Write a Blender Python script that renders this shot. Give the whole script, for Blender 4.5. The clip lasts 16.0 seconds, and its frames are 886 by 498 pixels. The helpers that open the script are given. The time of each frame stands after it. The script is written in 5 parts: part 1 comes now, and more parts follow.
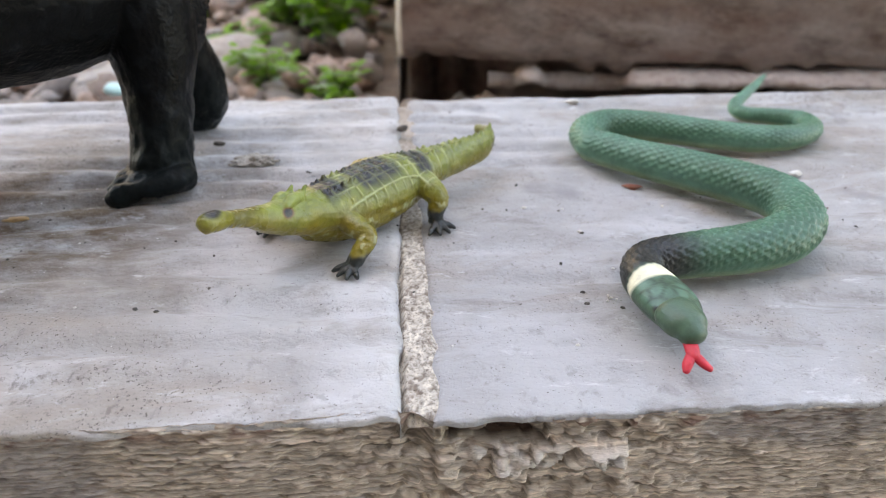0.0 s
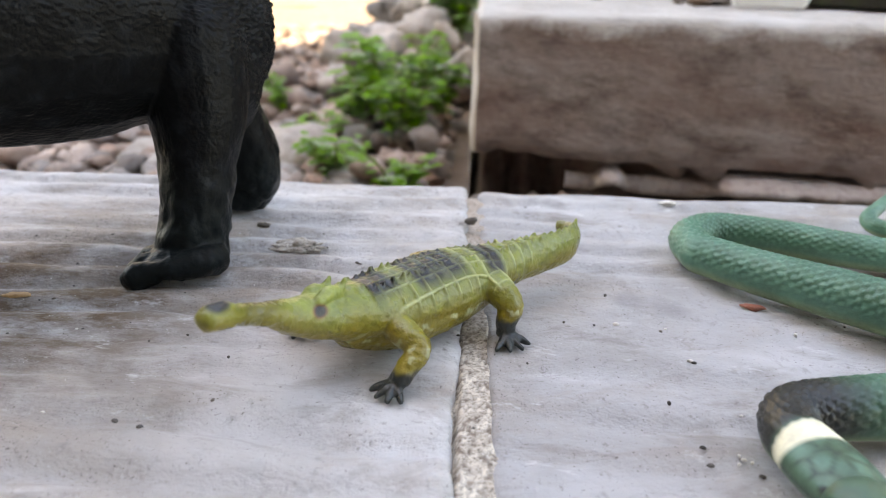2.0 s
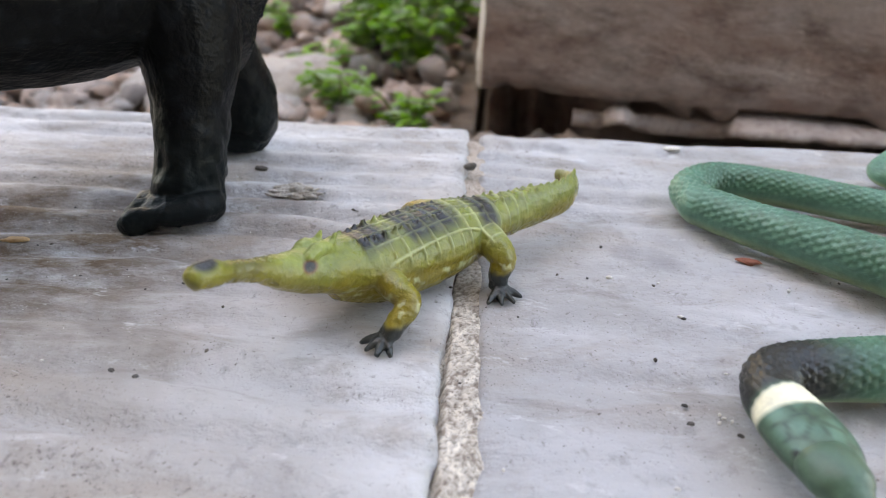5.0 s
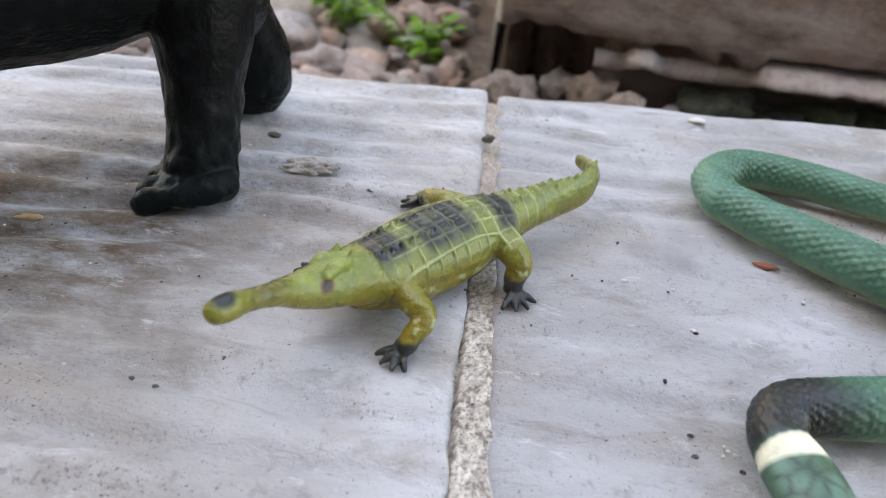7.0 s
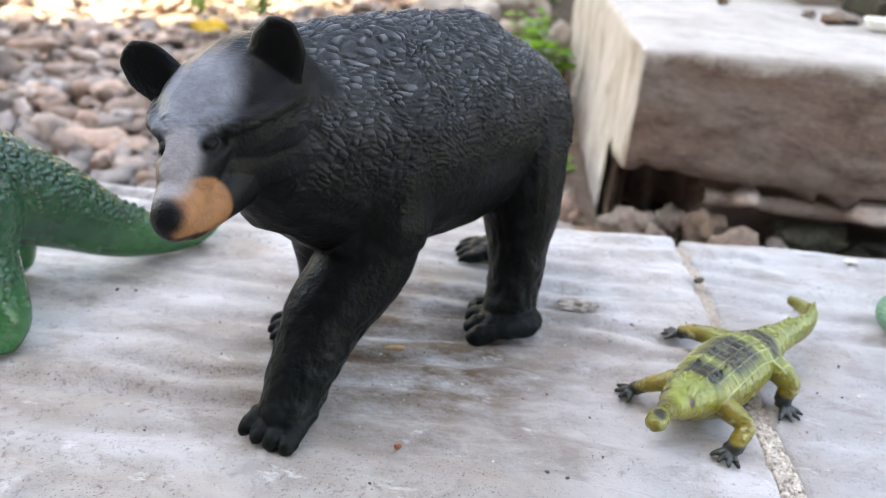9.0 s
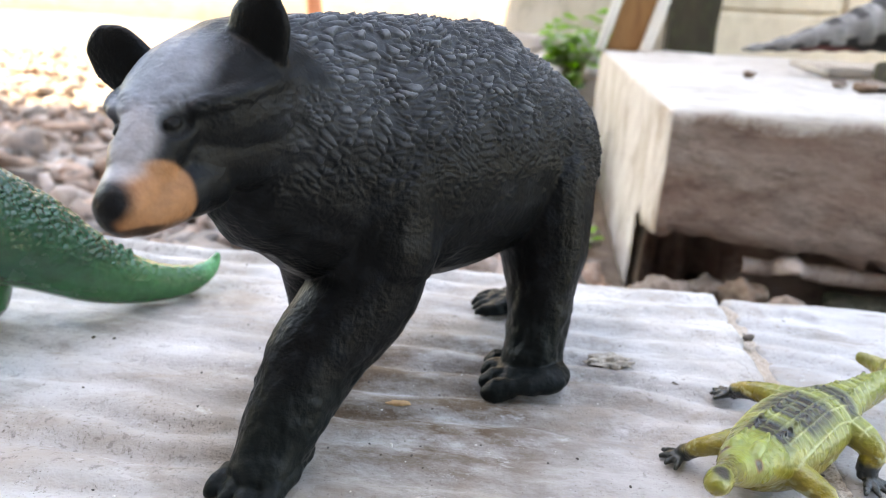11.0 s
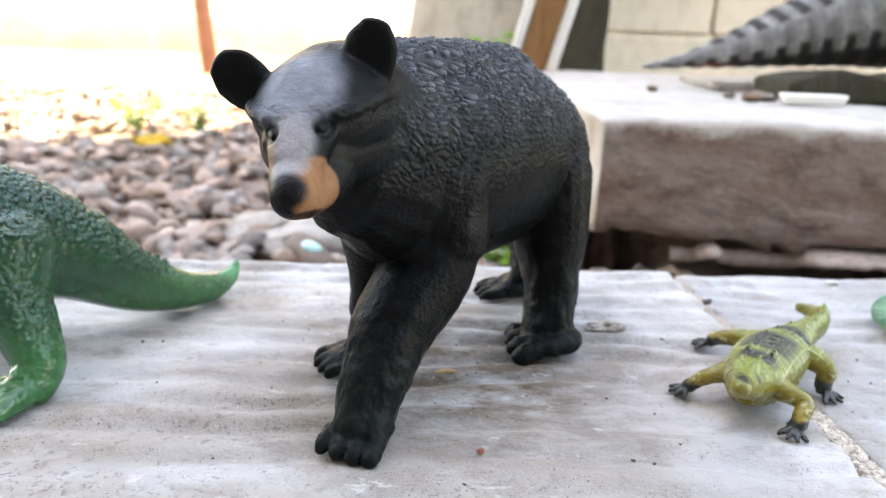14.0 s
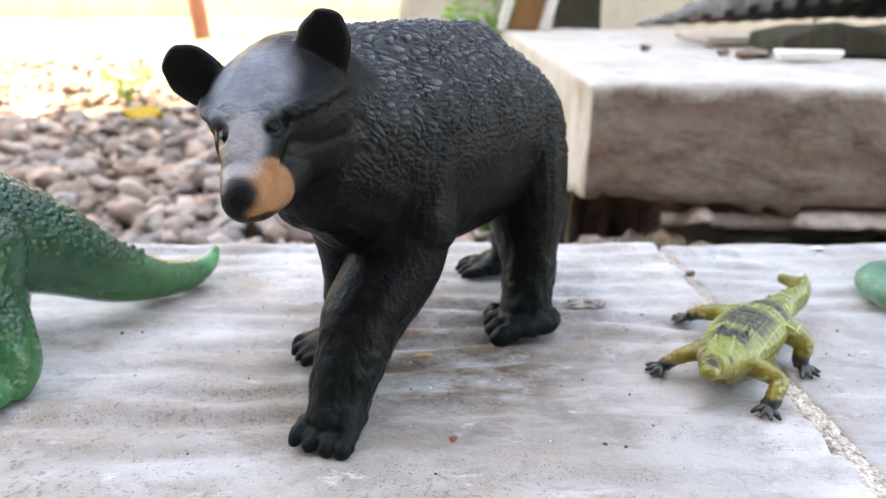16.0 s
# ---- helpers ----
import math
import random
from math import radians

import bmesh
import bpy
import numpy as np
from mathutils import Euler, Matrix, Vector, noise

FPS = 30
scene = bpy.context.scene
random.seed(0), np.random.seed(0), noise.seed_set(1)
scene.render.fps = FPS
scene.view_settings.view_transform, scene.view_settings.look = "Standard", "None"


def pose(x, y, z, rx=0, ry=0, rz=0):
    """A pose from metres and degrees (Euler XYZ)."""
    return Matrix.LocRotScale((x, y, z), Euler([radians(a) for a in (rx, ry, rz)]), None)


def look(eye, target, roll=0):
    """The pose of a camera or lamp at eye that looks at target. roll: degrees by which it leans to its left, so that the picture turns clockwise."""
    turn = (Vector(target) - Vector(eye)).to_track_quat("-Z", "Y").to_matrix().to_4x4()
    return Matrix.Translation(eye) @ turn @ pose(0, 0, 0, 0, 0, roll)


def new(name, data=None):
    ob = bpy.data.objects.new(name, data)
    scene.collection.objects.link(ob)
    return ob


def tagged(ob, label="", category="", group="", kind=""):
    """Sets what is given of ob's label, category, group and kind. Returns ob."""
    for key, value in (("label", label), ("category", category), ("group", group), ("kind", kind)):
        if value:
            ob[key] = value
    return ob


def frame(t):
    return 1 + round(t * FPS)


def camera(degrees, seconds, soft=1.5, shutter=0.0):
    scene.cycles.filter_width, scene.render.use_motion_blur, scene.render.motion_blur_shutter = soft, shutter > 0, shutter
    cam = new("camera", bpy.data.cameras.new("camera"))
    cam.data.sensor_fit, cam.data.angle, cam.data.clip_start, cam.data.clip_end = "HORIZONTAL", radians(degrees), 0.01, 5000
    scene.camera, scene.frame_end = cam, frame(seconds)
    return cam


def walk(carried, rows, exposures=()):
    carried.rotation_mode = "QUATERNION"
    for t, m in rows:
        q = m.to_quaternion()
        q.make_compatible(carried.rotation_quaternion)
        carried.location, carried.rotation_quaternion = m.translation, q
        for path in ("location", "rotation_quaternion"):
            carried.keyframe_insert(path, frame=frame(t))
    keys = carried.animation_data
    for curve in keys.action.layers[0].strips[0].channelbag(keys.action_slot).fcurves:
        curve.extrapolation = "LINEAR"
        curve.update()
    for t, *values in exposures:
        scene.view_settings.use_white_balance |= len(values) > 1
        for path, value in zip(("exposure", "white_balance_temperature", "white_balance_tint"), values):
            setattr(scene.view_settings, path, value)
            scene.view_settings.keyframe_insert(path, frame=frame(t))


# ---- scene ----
cam = camera(67.20, 16.0, 0.9)
cam.data.dof.use_dof = True
cam.data.dof.focus_distance = 0.115
cam.data.dof.aperture_fstop = 22.0
PATH = [
    (0, (0.00707, -0.00048, 0.07169), (-0.0516, 1.7021, -0.976), 0.24),
    (0.5, (0.00356, -0.00084, 0.0687), (-0.1256, 1.7289, -0.9269), -0.60),
    (1, (0.00151, 0.01064, 0.06655), (-0.1644, 1.8026, -0.8061), -0.25),
    (1.5, (0.0039, 0.01705, 0.06333), (-0.2195, 1.8371, -0.7351), 0.22),
    (2, (0.00388, 0.02456, 0.05935), (-0.25, 1.8479, -0.7222), 1.52),
    (2.5, (0.0034, 0.03134, 0.05737), (-0.2868, 1.8367, -0.7528), 1.92),
    (3, (0.00573, 0.03032, 0.05696), (-0.3149, 1.8146, -0.7878), 1.72),
    (3.5, (0.00361, 0.02552, 0.05908), (-0.3029, 1.7898, -0.8317), 1.97),
    (4, (0.00426, 0.02537, 0.06063), (-0.2942, 1.7754, -0.8603), 1.97),
    (4.5, (0.00399, 0.02345, 0.06065), (-0.2712, 1.7617, -0.8896), 1.99),
    (5, (0.00632, 0.02691, 0.06285), (-0.2569, 1.7556, -0.9079), 1.98),
    (7.5, (-0.00204, 0.03688, 0.07901), (-0.2497, 1.5885, -1.1583), 4.83),
    (8, (-0.0163, 0.02105, 0.08155), (-0.2801, 1.59, -1.1304), 5.01),
    (8.5, (-0.04209, 0.0069, 0.09044), (-0.3269, 1.6821, -0.9644), 4.59),
    (9, (-0.05712, -0.00594, 0.10141), (-0.3659, 1.7255, -0.8509), 3.38),
    (11.5, (-0.0547, 0.00813, 0.0792), (-0.5557, 1.8379, -0.5539), 1.79),
    (12, (-0.05158, 0.00594, 0.08261), (-0.6877, 1.8096, -0.5024), 0.93),
    (12.5, (-0.05665, -0.00074, 0.08554), (-0.6806, 1.8041, -0.5087), 0.76),
    (13, (-0.06473, -0.01168, 0.0853), (-0.4944, 1.8408, -0.5342), 1.53),
    (13.5, (-0.07589, -0.01234, 0.08702), (-0.3442, 1.8742, -0.5205), 1.86),
    (14, (-0.08287, -0.02308, 0.08057), (-0.2097, 1.8724, -0.5447), 2.08),
    (14.5, (-0.08115, -0.0199, 0.0846), (-0.1783, 1.8777, -0.5395), 1.80),
    (15, (-0.07665, -0.02041, 0.08596), (-0.178, 1.8705, -0.5578), 1.29),
    (15.5, (-0.07392, -0.02031, 0.08523), (-0.1836, 1.8475, -0.6213), 0.85),
    (16, (-0.07602, -0.01934, 0.08581), (-0.2077, 1.8354, -0.6509), 0.38),
]
EXPOSURES = [(0, 3.02, 9900, 13), (2, 3.02, 9800, 13), (5, 3.0, 9700, 13), (8, 2.95, 9400, 11), (9, 3.36, 9400, 11), (11.5, 3.53, 9400, 11), (16, 3.46, 9400, 11)]
walk(cam, [(t, look(eye, target, roll)) for t, eye, target, roll in PATH], EXPOSURES)

# ---- world and light ----
world = bpy.data.worlds.new("sky")
scene.world = world
world.use_nodes = True
wn, wl = world.node_tree.nodes, world.node_tree.links
sky = wn.new("ShaderNodeTexSky")
sky.sky_type = "NISHITA"
sky.sun_disc = False
sky.sun_elevation = radians(66)
sky.sun_rotation = radians(-144)
wl.new(sky.outputs[0], wn["Background"].inputs[0])
wn["Background"].inputs[1].default_value = 0.15

sun = new("sun", bpy.data.lights.new("sun", "SUN"))
sun.data.energy, sun.data.angle, sun.data.color = 3.1, radians(0.6), (1.0, 0.95, 0.86)
sun.matrix_world = look((-0.25, -0.35, 1.0), (0, 0, 0))

MM = 0.001


# ---- materials ----
def ramp(nt, fac, a, b, lo=0.3, hi=0.7):
    n = nt.nodes.new("ShaderNodeMapRange")
    n.inputs[1].default_value, n.inputs[2].default_value = lo, hi
    n.inputs[3].default_value, n.inputs[4].default_value = a, b
    nt.links.new(fac, n.inputs[0])
    return n.outputs[0]


def mixc(nt, fac, a, b, blend="MIX"):
    n = nt.nodes.new("ShaderNodeMix")
    n.data_type, n.blend_type = "RGBA", blend
    for k, v in ((0, fac), (6, a), (7, b)):
        if isinstance(v, bpy.types.NodeSocket):
            nt.links.new(v, n.inputs[k])
        elif k == 0:
            n.inputs[k].default_value = v
        else:
            n.inputs[k].default_value = (*v, 1)
    return n.outputs[2]


def coords(nt, stretch=(1, 1, 1)):
    tc = nt.nodes.new("ShaderNodeTexCoord")
    mp = nt.nodes.new("ShaderNodeMapping")
    mp.inputs["Scale"].default_value = stretch
    nt.links.new(tc.outputs["Object"], mp.inputs[0])
    return mp.outputs[0]


def noise_tex(nt, vec, scale, detail=5, rough=0.6, distort=0.0):
    n = nt.nodes.new("ShaderNodeTexNoise")
    n.inputs["Scale"].default_value, n.inputs["Detail"].default_value = scale, detail
    n.inputs["Roughness"].default_value, n.inputs["Distortion"].default_value = rough, distort
    nt.links.new(vec, n.inputs["Vector"])
    return n.outputs[0]


def bump(nt, bsdf, height, dist, strength=1.0):
    n = nt.nodes.new("ShaderNodeBump")
    n.inputs["Strength"].default_value, n.inputs["Distance"].default_value = strength, dist
    nt.links.new(height, n.inputs["Height"])
    old = bsdf.inputs["Normal"].links
    if old:
        nt.links.new(old[0].from_socket, n.inputs["Normal"])
    nt.links.new(n.outputs[0], bsdf.inputs["Normal"])


def base(name, rough=0.6, spec=0.5, metal=0.0):
    m = bpy.data.materials.new(name)
    m.use_nodes = True
    b = m.node_tree.nodes["Principled BSDF"]
    b.inputs["Roughness"].default_value = rough
    b.inputs["Specular IOR Level"].default_value = spec
    b.inputs["Metallic"].default_value = metal
    return m, m.node_tree, b


def mineral(name, c1, c2, c3, big=20, fine=400, rough=0.85, stretch=(1, 1, 1), bumps=((400, 0.0004),), paint=False, amount=0.7, vary=0.0, island=False, spec=0.3):
    """Stone, mortar, plaster, earth, wood: two scales of colour and relief."""
    m, nt, b = base(name, rough, spec)
    v = coords(nt, stretch)
    col = mixc(nt, ramp(nt, noise_tex(nt, v, big, 6, 0.65, 0.4), 0, 1, 0.36, 0.64), c1, c2)
    col = mixc(nt, ramp(nt, noise_tex(nt, v, fine, 4, 0.7), 0, amount, 0.48, 0.72), col, c3)
    if paint:
        at = nt.nodes.new("ShaderNodeAttribute")
        at.attribute_name = "paint"
        col = mixc(nt, 1.0, col, at.outputs[0], "MULTIPLY")
    if vary:
        if island:
            rnd = nt.nodes.new("ShaderNodeNewGeometry").outputs["Random Per Island"]
        else:
            rnd = nt.nodes.new("ShaderNodeObjectInfo").outputs["Random"]
        hs = nt.nodes.new("ShaderNodeHueSaturation")
        nt.links.new(col, hs.inputs["Color"])
        nt.links.new(ramp(nt, rnd, 1 - vary, 1 + vary, 0, 1), hs.inputs["Value"])
        frac = nt.nodes.new("ShaderNodeMath")
        frac.operation = "PINGPONG"
        frac.inputs[1].default_value = 0.13
        nt.links.new(rnd, frac.inputs[0])
        nt.links.new(ramp(nt, frac.outputs[0], 0.4, 1.3, 0, 0.13), hs.inputs["Saturation"])
        col = hs.outputs[0]
    nt.links.new(col, b.inputs["Base Color"])
    for sc, d in bumps:
        bump(nt, b, noise_tex(nt, v, sc, 5, 0.65), d)
    return m


def toy(name, rough, spec, bumps, cells=(), coat=0.0, sss=0.0):
    """Moulded painted plastic or rubber: the paint comes from the mesh, the relief from cells and noise."""
    m, nt, b = base(name, rough, spec)
    v = coords(nt)
    at = nt.nodes.new("ShaderNodeAttribute")
    at.attribute_name = "paint"
    worn = ramp(nt, noise_tex(nt, v, 350, 4, 0.7), 0.82, 1.15, 0.35, 0.65)
    hs = nt.nodes.new("ShaderNodeHueSaturation")
    nt.links.new(at.outputs[0], hs.inputs["Color"])
    nt.links.new(worn, hs.inputs["Value"])
    nt.links.new(hs.outputs[0], b.inputs["Base Color"])
    nt.links.new(ramp(nt, noise_tex(nt, v, 160, 3), rough - 0.1, rough + 0.12, 0.3, 0.7), b.inputs["Roughness"])
    b.inputs["Coat Weight"].default_value = coat
    b.inputs["Coat Roughness"].default_value = 0.25
    if sss:
        b.inputs["Subsurface Weight"].default_value = sss
        b.inputs["Subsurface Radius"].default_value = (0.004, 0.004, 0.002)
        b.inputs["Subsurface Scale"].default_value = 0.4
    for sc, d in cells:
        vo = nt.nodes.new("ShaderNodeTexVoronoi")
        vo.inputs["Scale"].default_value = sc
        nt.links.new(v, vo.inputs["Vector"])
        inv = ramp(nt, vo.outputs["Distance"], 1, 0, 0.0, 0.7)
        at2 = nt.nodes.new("ShaderNodeAttribute")
        at2.attribute_name = "relief"
        mul = nt.nodes.new("ShaderNodeMath")
        mul.operation = "MULTIPLY"
        nt.links.new(inv, mul.inputs[0])
        nt.links.new(at2.outputs["Fac"], mul.inputs[1])
        bump(nt, b, mul.outputs[0], d)
    for sc, d in bumps:
        bump(nt, b, noise_tex(nt, v, sc, 4, 0.6), d)
    return m


def slab_material(name, tone):
    m, nt, b = base(name, 0.8, 0.2)
    v = coords(nt)
    col = mixc(nt, ramp(nt, noise_tex(nt, v, 17, 5, 0.6, 0.6), 0, 1, 0.38, 0.62), (0.47, 0.465, 0.47), (0.34, 0.325, 0.315))
    vs = coords(nt, (0.4, 1, 1))
    col = mixc(nt, ramp(nt, noise_tex(nt, vs, 60, 5, 0.6, 0.5), 0, 0.55, 0.48, 0.68), col, (0.56, 0.56, 0.575))
    col = mixc(nt, ramp(nt, noise_tex(nt, vs, 95, 5, 0.65, 0.6), 0, 0.75, 0.53, 0.68), col, (0.25, 0.225, 0.205))
    col = mixc(nt, ramp(nt, noise_tex(nt, v, 42, 3, 0.5, 0.3), 0, 0.6, 0.60, 0.70), col, (0.21, 0.20, 0.20))
    # brown soil rubbed into one patch
    tc = nt.nodes.new("ShaderNodeTexCoord")
    gr = nt.nodes.new("ShaderNodeVectorMath")
    gr.operation = "DISTANCE"
    gr.inputs[1].default_value = (-0.082, 0.070, 0)
    nt.links.new(tc.outputs["Object"], gr.inputs[0])
    near = ramp(nt, gr.outputs["Value"], 1, 0, 0.020, 0.060)
    no = ramp(nt, noise_tex(nt, vs, 110, 6, 0.75), 0.15, 1, 0.36, 0.58)
    mu = nt.nodes.new("ShaderNodeMath")
    mu.operation = "MULTIPLY"
    nt.links.new(near, mu.inputs[0])
    nt.links.new(no, mu.inputs[1])
    col = mixc(nt, mu.outputs[0], col, (0.115, 0.08, 0.055))
    col = mixc(nt, ramp(nt, noise_tex(nt, vs, 30, 5, 0.7, 0.8), 0, 0.7, 0.52, 0.66), col, (0.31, 0.26, 0.22))
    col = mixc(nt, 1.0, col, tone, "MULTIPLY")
    fine = noise_tex(nt, v, 1700, 3, 0.7)
    dirt = ramp(nt, noise_tex(nt, coords(nt, (0.55, 1, 1)), 34, 4, 0.6, 0.4), 0, 1, 0.50, 0.66)
    col = mixc(nt, ramp(nt, dirt, 0, 0.55, 0, 1), col, (0.335, 0.285, 0.245))
    ad = nt.nodes.new("ShaderNodeMath")
    ad.operation = "MULTIPLY_ADD"
    ad.inputs[1].default_value = 0.075
    nt.links.new(dirt, ad.inputs[0])
    nt.links.new(fine, ad.inputs[2])
    col = mixc(nt, ramp(nt, ad.outputs[0], 0, 0.85, 0.655, 0.70), col, (0.11, 0.09, 0.08))
    col = mixc(nt, ramp(nt, fine, 0.45, 0, 0.27, 0.36), col, (0.62, 0.62, 0.62))
    # crumbs of soil in drifts, worn pits and pale scuffs
    drifts = ramp(nt, noise_tex(nt, vs, 24, 3, 0.6, 0.5), 0, 0.16, 0.40, 0.66)
    ad2 = nt.nodes.new("ShaderNodeMath")
    nt.links.new(noise_tex(nt, v, 560, 4, 0.75), ad2.inputs[0])
    nt.links.new(drifts, ad2.inputs[1])
    col = mixc(nt, ramp(nt, ad2.outputs[0], 0, 0.55, 0.68, 0.76), col, (0.15, 0.13, 0.115))
    col = mixc(nt, ramp(nt, noise_tex(nt, vs, 210, 5, 0.75, 0.3), 0, 0.5, 0.60, 0.70), col, (0.70, 0.70, 0.71))
    col = mixc(nt, ramp(nt, noise_tex(nt, v, 330, 5, 0.7, 0.4), 0, 0.42, 0.57, 0.68), col, (0.22, 0.20, 0.19))
    nt.links.new(col, b.inputs["Base Color"])
    nt.links.new(ramp(nt, noise_tex(nt, v, 60, 4), 0.68, 0.95, 0.35, 0.65), b.inputs["Roughness"])
    bump(nt, b, noise_tex(nt, vs, 130, 5, 0.65, 0.3), 0.0009)
    bump(nt, b, noise_tex(nt, v, 300, 6, 0.65), 0.00055)
    bump(nt, b, noise_tex(nt, v, 1100, 4, 0.7), 0.00025)
    return m


M_SLAB = slab_material("weathered_grey_cement", (1.16, 1.15, 1.14))
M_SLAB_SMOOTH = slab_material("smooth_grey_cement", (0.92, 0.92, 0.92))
M_FACE = mineral("layered_tan_cement", (0.72, 0.635, 0.55), (0.58, 0.51, 0.445), (0.26, 0.20, 0.16), 40, 1700, 0.9, (0.14, 1, 1), ((1600, 0.0003), (4000, 0.00015)), True, 0.5)
M_MORTAR = mineral("crumbling_cream_mortar", (0.72, 0.67, 0.60), (0.52, 0.46, 0.40), (0.10, 0.08, 0.065), 260, 1900, 0.95, (1, 1, 1), ((1200, 0.0001), (3000, 0.00008)), True, 0.9)
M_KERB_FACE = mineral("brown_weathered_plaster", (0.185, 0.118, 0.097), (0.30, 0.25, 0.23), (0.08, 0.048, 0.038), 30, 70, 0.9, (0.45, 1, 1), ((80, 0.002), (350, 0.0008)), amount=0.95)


def worn_rim(m, height, soft, colour):
    """Pale render left along the top of a block, with a ragged lower edge."""
    nt = m.node_tree
    b = nt.nodes["Principled BSDF"]
    tc = nt.nodes.new("ShaderNodeTexCoord")
    sep = nt.nodes.new("ShaderNodeSeparateXYZ")
    nt.links.new(tc.outputs["Object"], sep.inputs[0])
    add = nt.nodes.new("ShaderNodeMath")
    nt.links.new(sep.outputs[2], add.inputs[0])
    nt.links.new(ramp(nt, noise_tex(nt, tc.outputs["Object"], 45, 5, 0.7), -soft, soft, 0.3, 0.7), add.inputs[1])
    k = ramp(nt, add.outputs[0], 0, 0.9, height, height + 0.006)
    old = b.inputs["Base Color"].links[0].from_socket
    nt.links.new(mixc(nt, k, old, colour), b.inputs["Base Color"])


worn_rim(M_KERB_FACE, 0.033, 0.005, (0.48, 0.45, 0.43))
M_LIP = mineral("pale_pinkish_mortar", (0.50, 0.43, 0.40), (0.40, 0.33, 0.30), (0.20, 0.14, 0.12), 60, 200, 0.95, (1, 1, 1), ((200, 0.002), (800, 0.0006)))
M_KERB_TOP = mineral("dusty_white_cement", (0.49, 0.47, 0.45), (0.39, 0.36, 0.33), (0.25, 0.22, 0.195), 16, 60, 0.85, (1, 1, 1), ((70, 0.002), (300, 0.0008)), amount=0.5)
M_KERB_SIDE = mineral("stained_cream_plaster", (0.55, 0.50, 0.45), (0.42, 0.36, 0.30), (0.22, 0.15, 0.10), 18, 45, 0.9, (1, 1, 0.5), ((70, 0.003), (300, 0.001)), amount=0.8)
M_EARTH = mineral("dry_brown_earth", (0.20, 0.15, 0.115), (0.135, 0.105, 0.085), (0.30, 0.25, 0.2), 9, 60, 0.95, (1, 1, 1), ((30, 0.008), (150, 0.003)))
M_GRAVEL = mineral("brown_river_gravel", (0.36, 0.26, 0.215), (0.23, 0.17, 0.145), (0.42, 0.36, 0.32), 60, 300, 0.7, (1, 1, 1), ((200, 0.001), (700, 0.0004)), vary=0.42, island=True)
M_ROCK = mineral("brown_rubble_stone", (0.20, 0.13, 0.09), (0.11, 0.075, 0.055), (0.30, 0.23, 0.18), 45, 220, 0.85, (1, 1, 1), ((120, 0.002), (500, 0.0006)), vary=0.25)
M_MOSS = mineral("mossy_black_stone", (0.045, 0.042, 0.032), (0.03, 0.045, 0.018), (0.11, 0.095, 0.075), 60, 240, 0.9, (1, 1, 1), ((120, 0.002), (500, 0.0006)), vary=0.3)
M_GRIT = mineral("dark_grit", (0.10, 0.085, 0.075), (0.05, 0.045, 0.04), (0.2, 0.17, 0.14), 900, 3000, 0.9, (1, 1, 1), ((3000, 0.0002),), vary=0.5, island=True)
M_PALE = mineral("pale_grit", (0.70, 0.68, 0.64), (0.58, 0.55, 0.5), (0.45, 0.4, 0.35), 900, 3000, 0.9, (1, 1, 1), ((2000, 0.0002),))
M_CHIP = mineral("tan_wood_chip", (0.50, 0.32, 0.17), (0.40, 0.24, 0.12), (0.25, 0.15, 0.08), 300, 1500, 0.8, (1, 4, 1), ((1500, 0.0002),))
M_PEBBLE = mineral("crusty_beige_pebble", (0.52, 0.47, 0.42), (0.36, 0.31, 0.26), (0.12, 0.09, 0.07), 300, 900, 0.95, (1, 1, 1), ((700, 0.0008), (2000, 0.0003)))
M_RED = mineral("reddish_crumb", (0.33, 0.12, 0.08), (0.24, 0.09, 0.06), (0.4, 0.2, 0.15), 500, 1500, 0.9, (1, 1, 1), ((1500, 0.0003),))
M_CONCRETE = mineral("stained_grey_concrete", (0.62, 0.59, 0.53), (0.46, 0.44, 0.38), (0.25, 0.235, 0.18), 8, 30, 0.9, (1, 1, 0.5), ((40, 0.004), (200, 0.001)))
M_BLOCK = mineral("beige_painted_block", (0.70, 0.62, 0.51), (0.62, 0.54, 0.44), (0.46, 0.39, 0.30), 7, 35, 0.9, (1, 1, 0.6), ((50, 0.003), (300, 0.001)), amount=0.5)
M_WALL = mineral("pale_cream_garden_wall", (0.62, 0.60, 0.53), (0.50, 0.46, 0.39), (0.36, 0.31, 0.23), 3, 14, 0.9, (1, 1, 1), ((30, 0.004),), amount=0.5)
M_PLINTH = mineral("tan_rendered_plinth", (0.35, 0.285, 0.235), (0.28, 0.225, 0.18), (0.2, 0.15, 0.12), 3, 14, 0.9, (1, 1, 1), ((30, 0.004),), amount=0.5)
M_WOOD = mineral("orange_brown_wood", (0.36, 0.185, 0.075), (0.28, 0.135, 0.055), (0.16, 0.08, 0.035), 25, 120, 0.6, (4, 4, 0.4), ((150, 0.0006),))
M_WHITE = mineral("white_gloss_paint", (0.78, 0.76, 0.72), (0.70, 0.68, 0.64), (0.55, 0.52, 0.47), 10, 80, 0.5, (1, 1, 1), ((120, 0.0004),), amount=0.3)
M_DARKWOOD = mineral("mossy_dark_timber", (0.05, 0.042, 0.03), (0.028, 0.025, 0.02), (0.06, 0.075, 0.03), 14, 60, 0.9, (3, 3, 0.5), ((60, 0.004), (300, 0.001)))
M_PIPE = mineral("rusty_red_pipe", (0.42, 0.22, 0.17), (0.33, 0.17, 0.13), (0.24, 0.12, 0.09), 12, 70, 0.7, (1, 1, 1), ((150, 0.0008),))
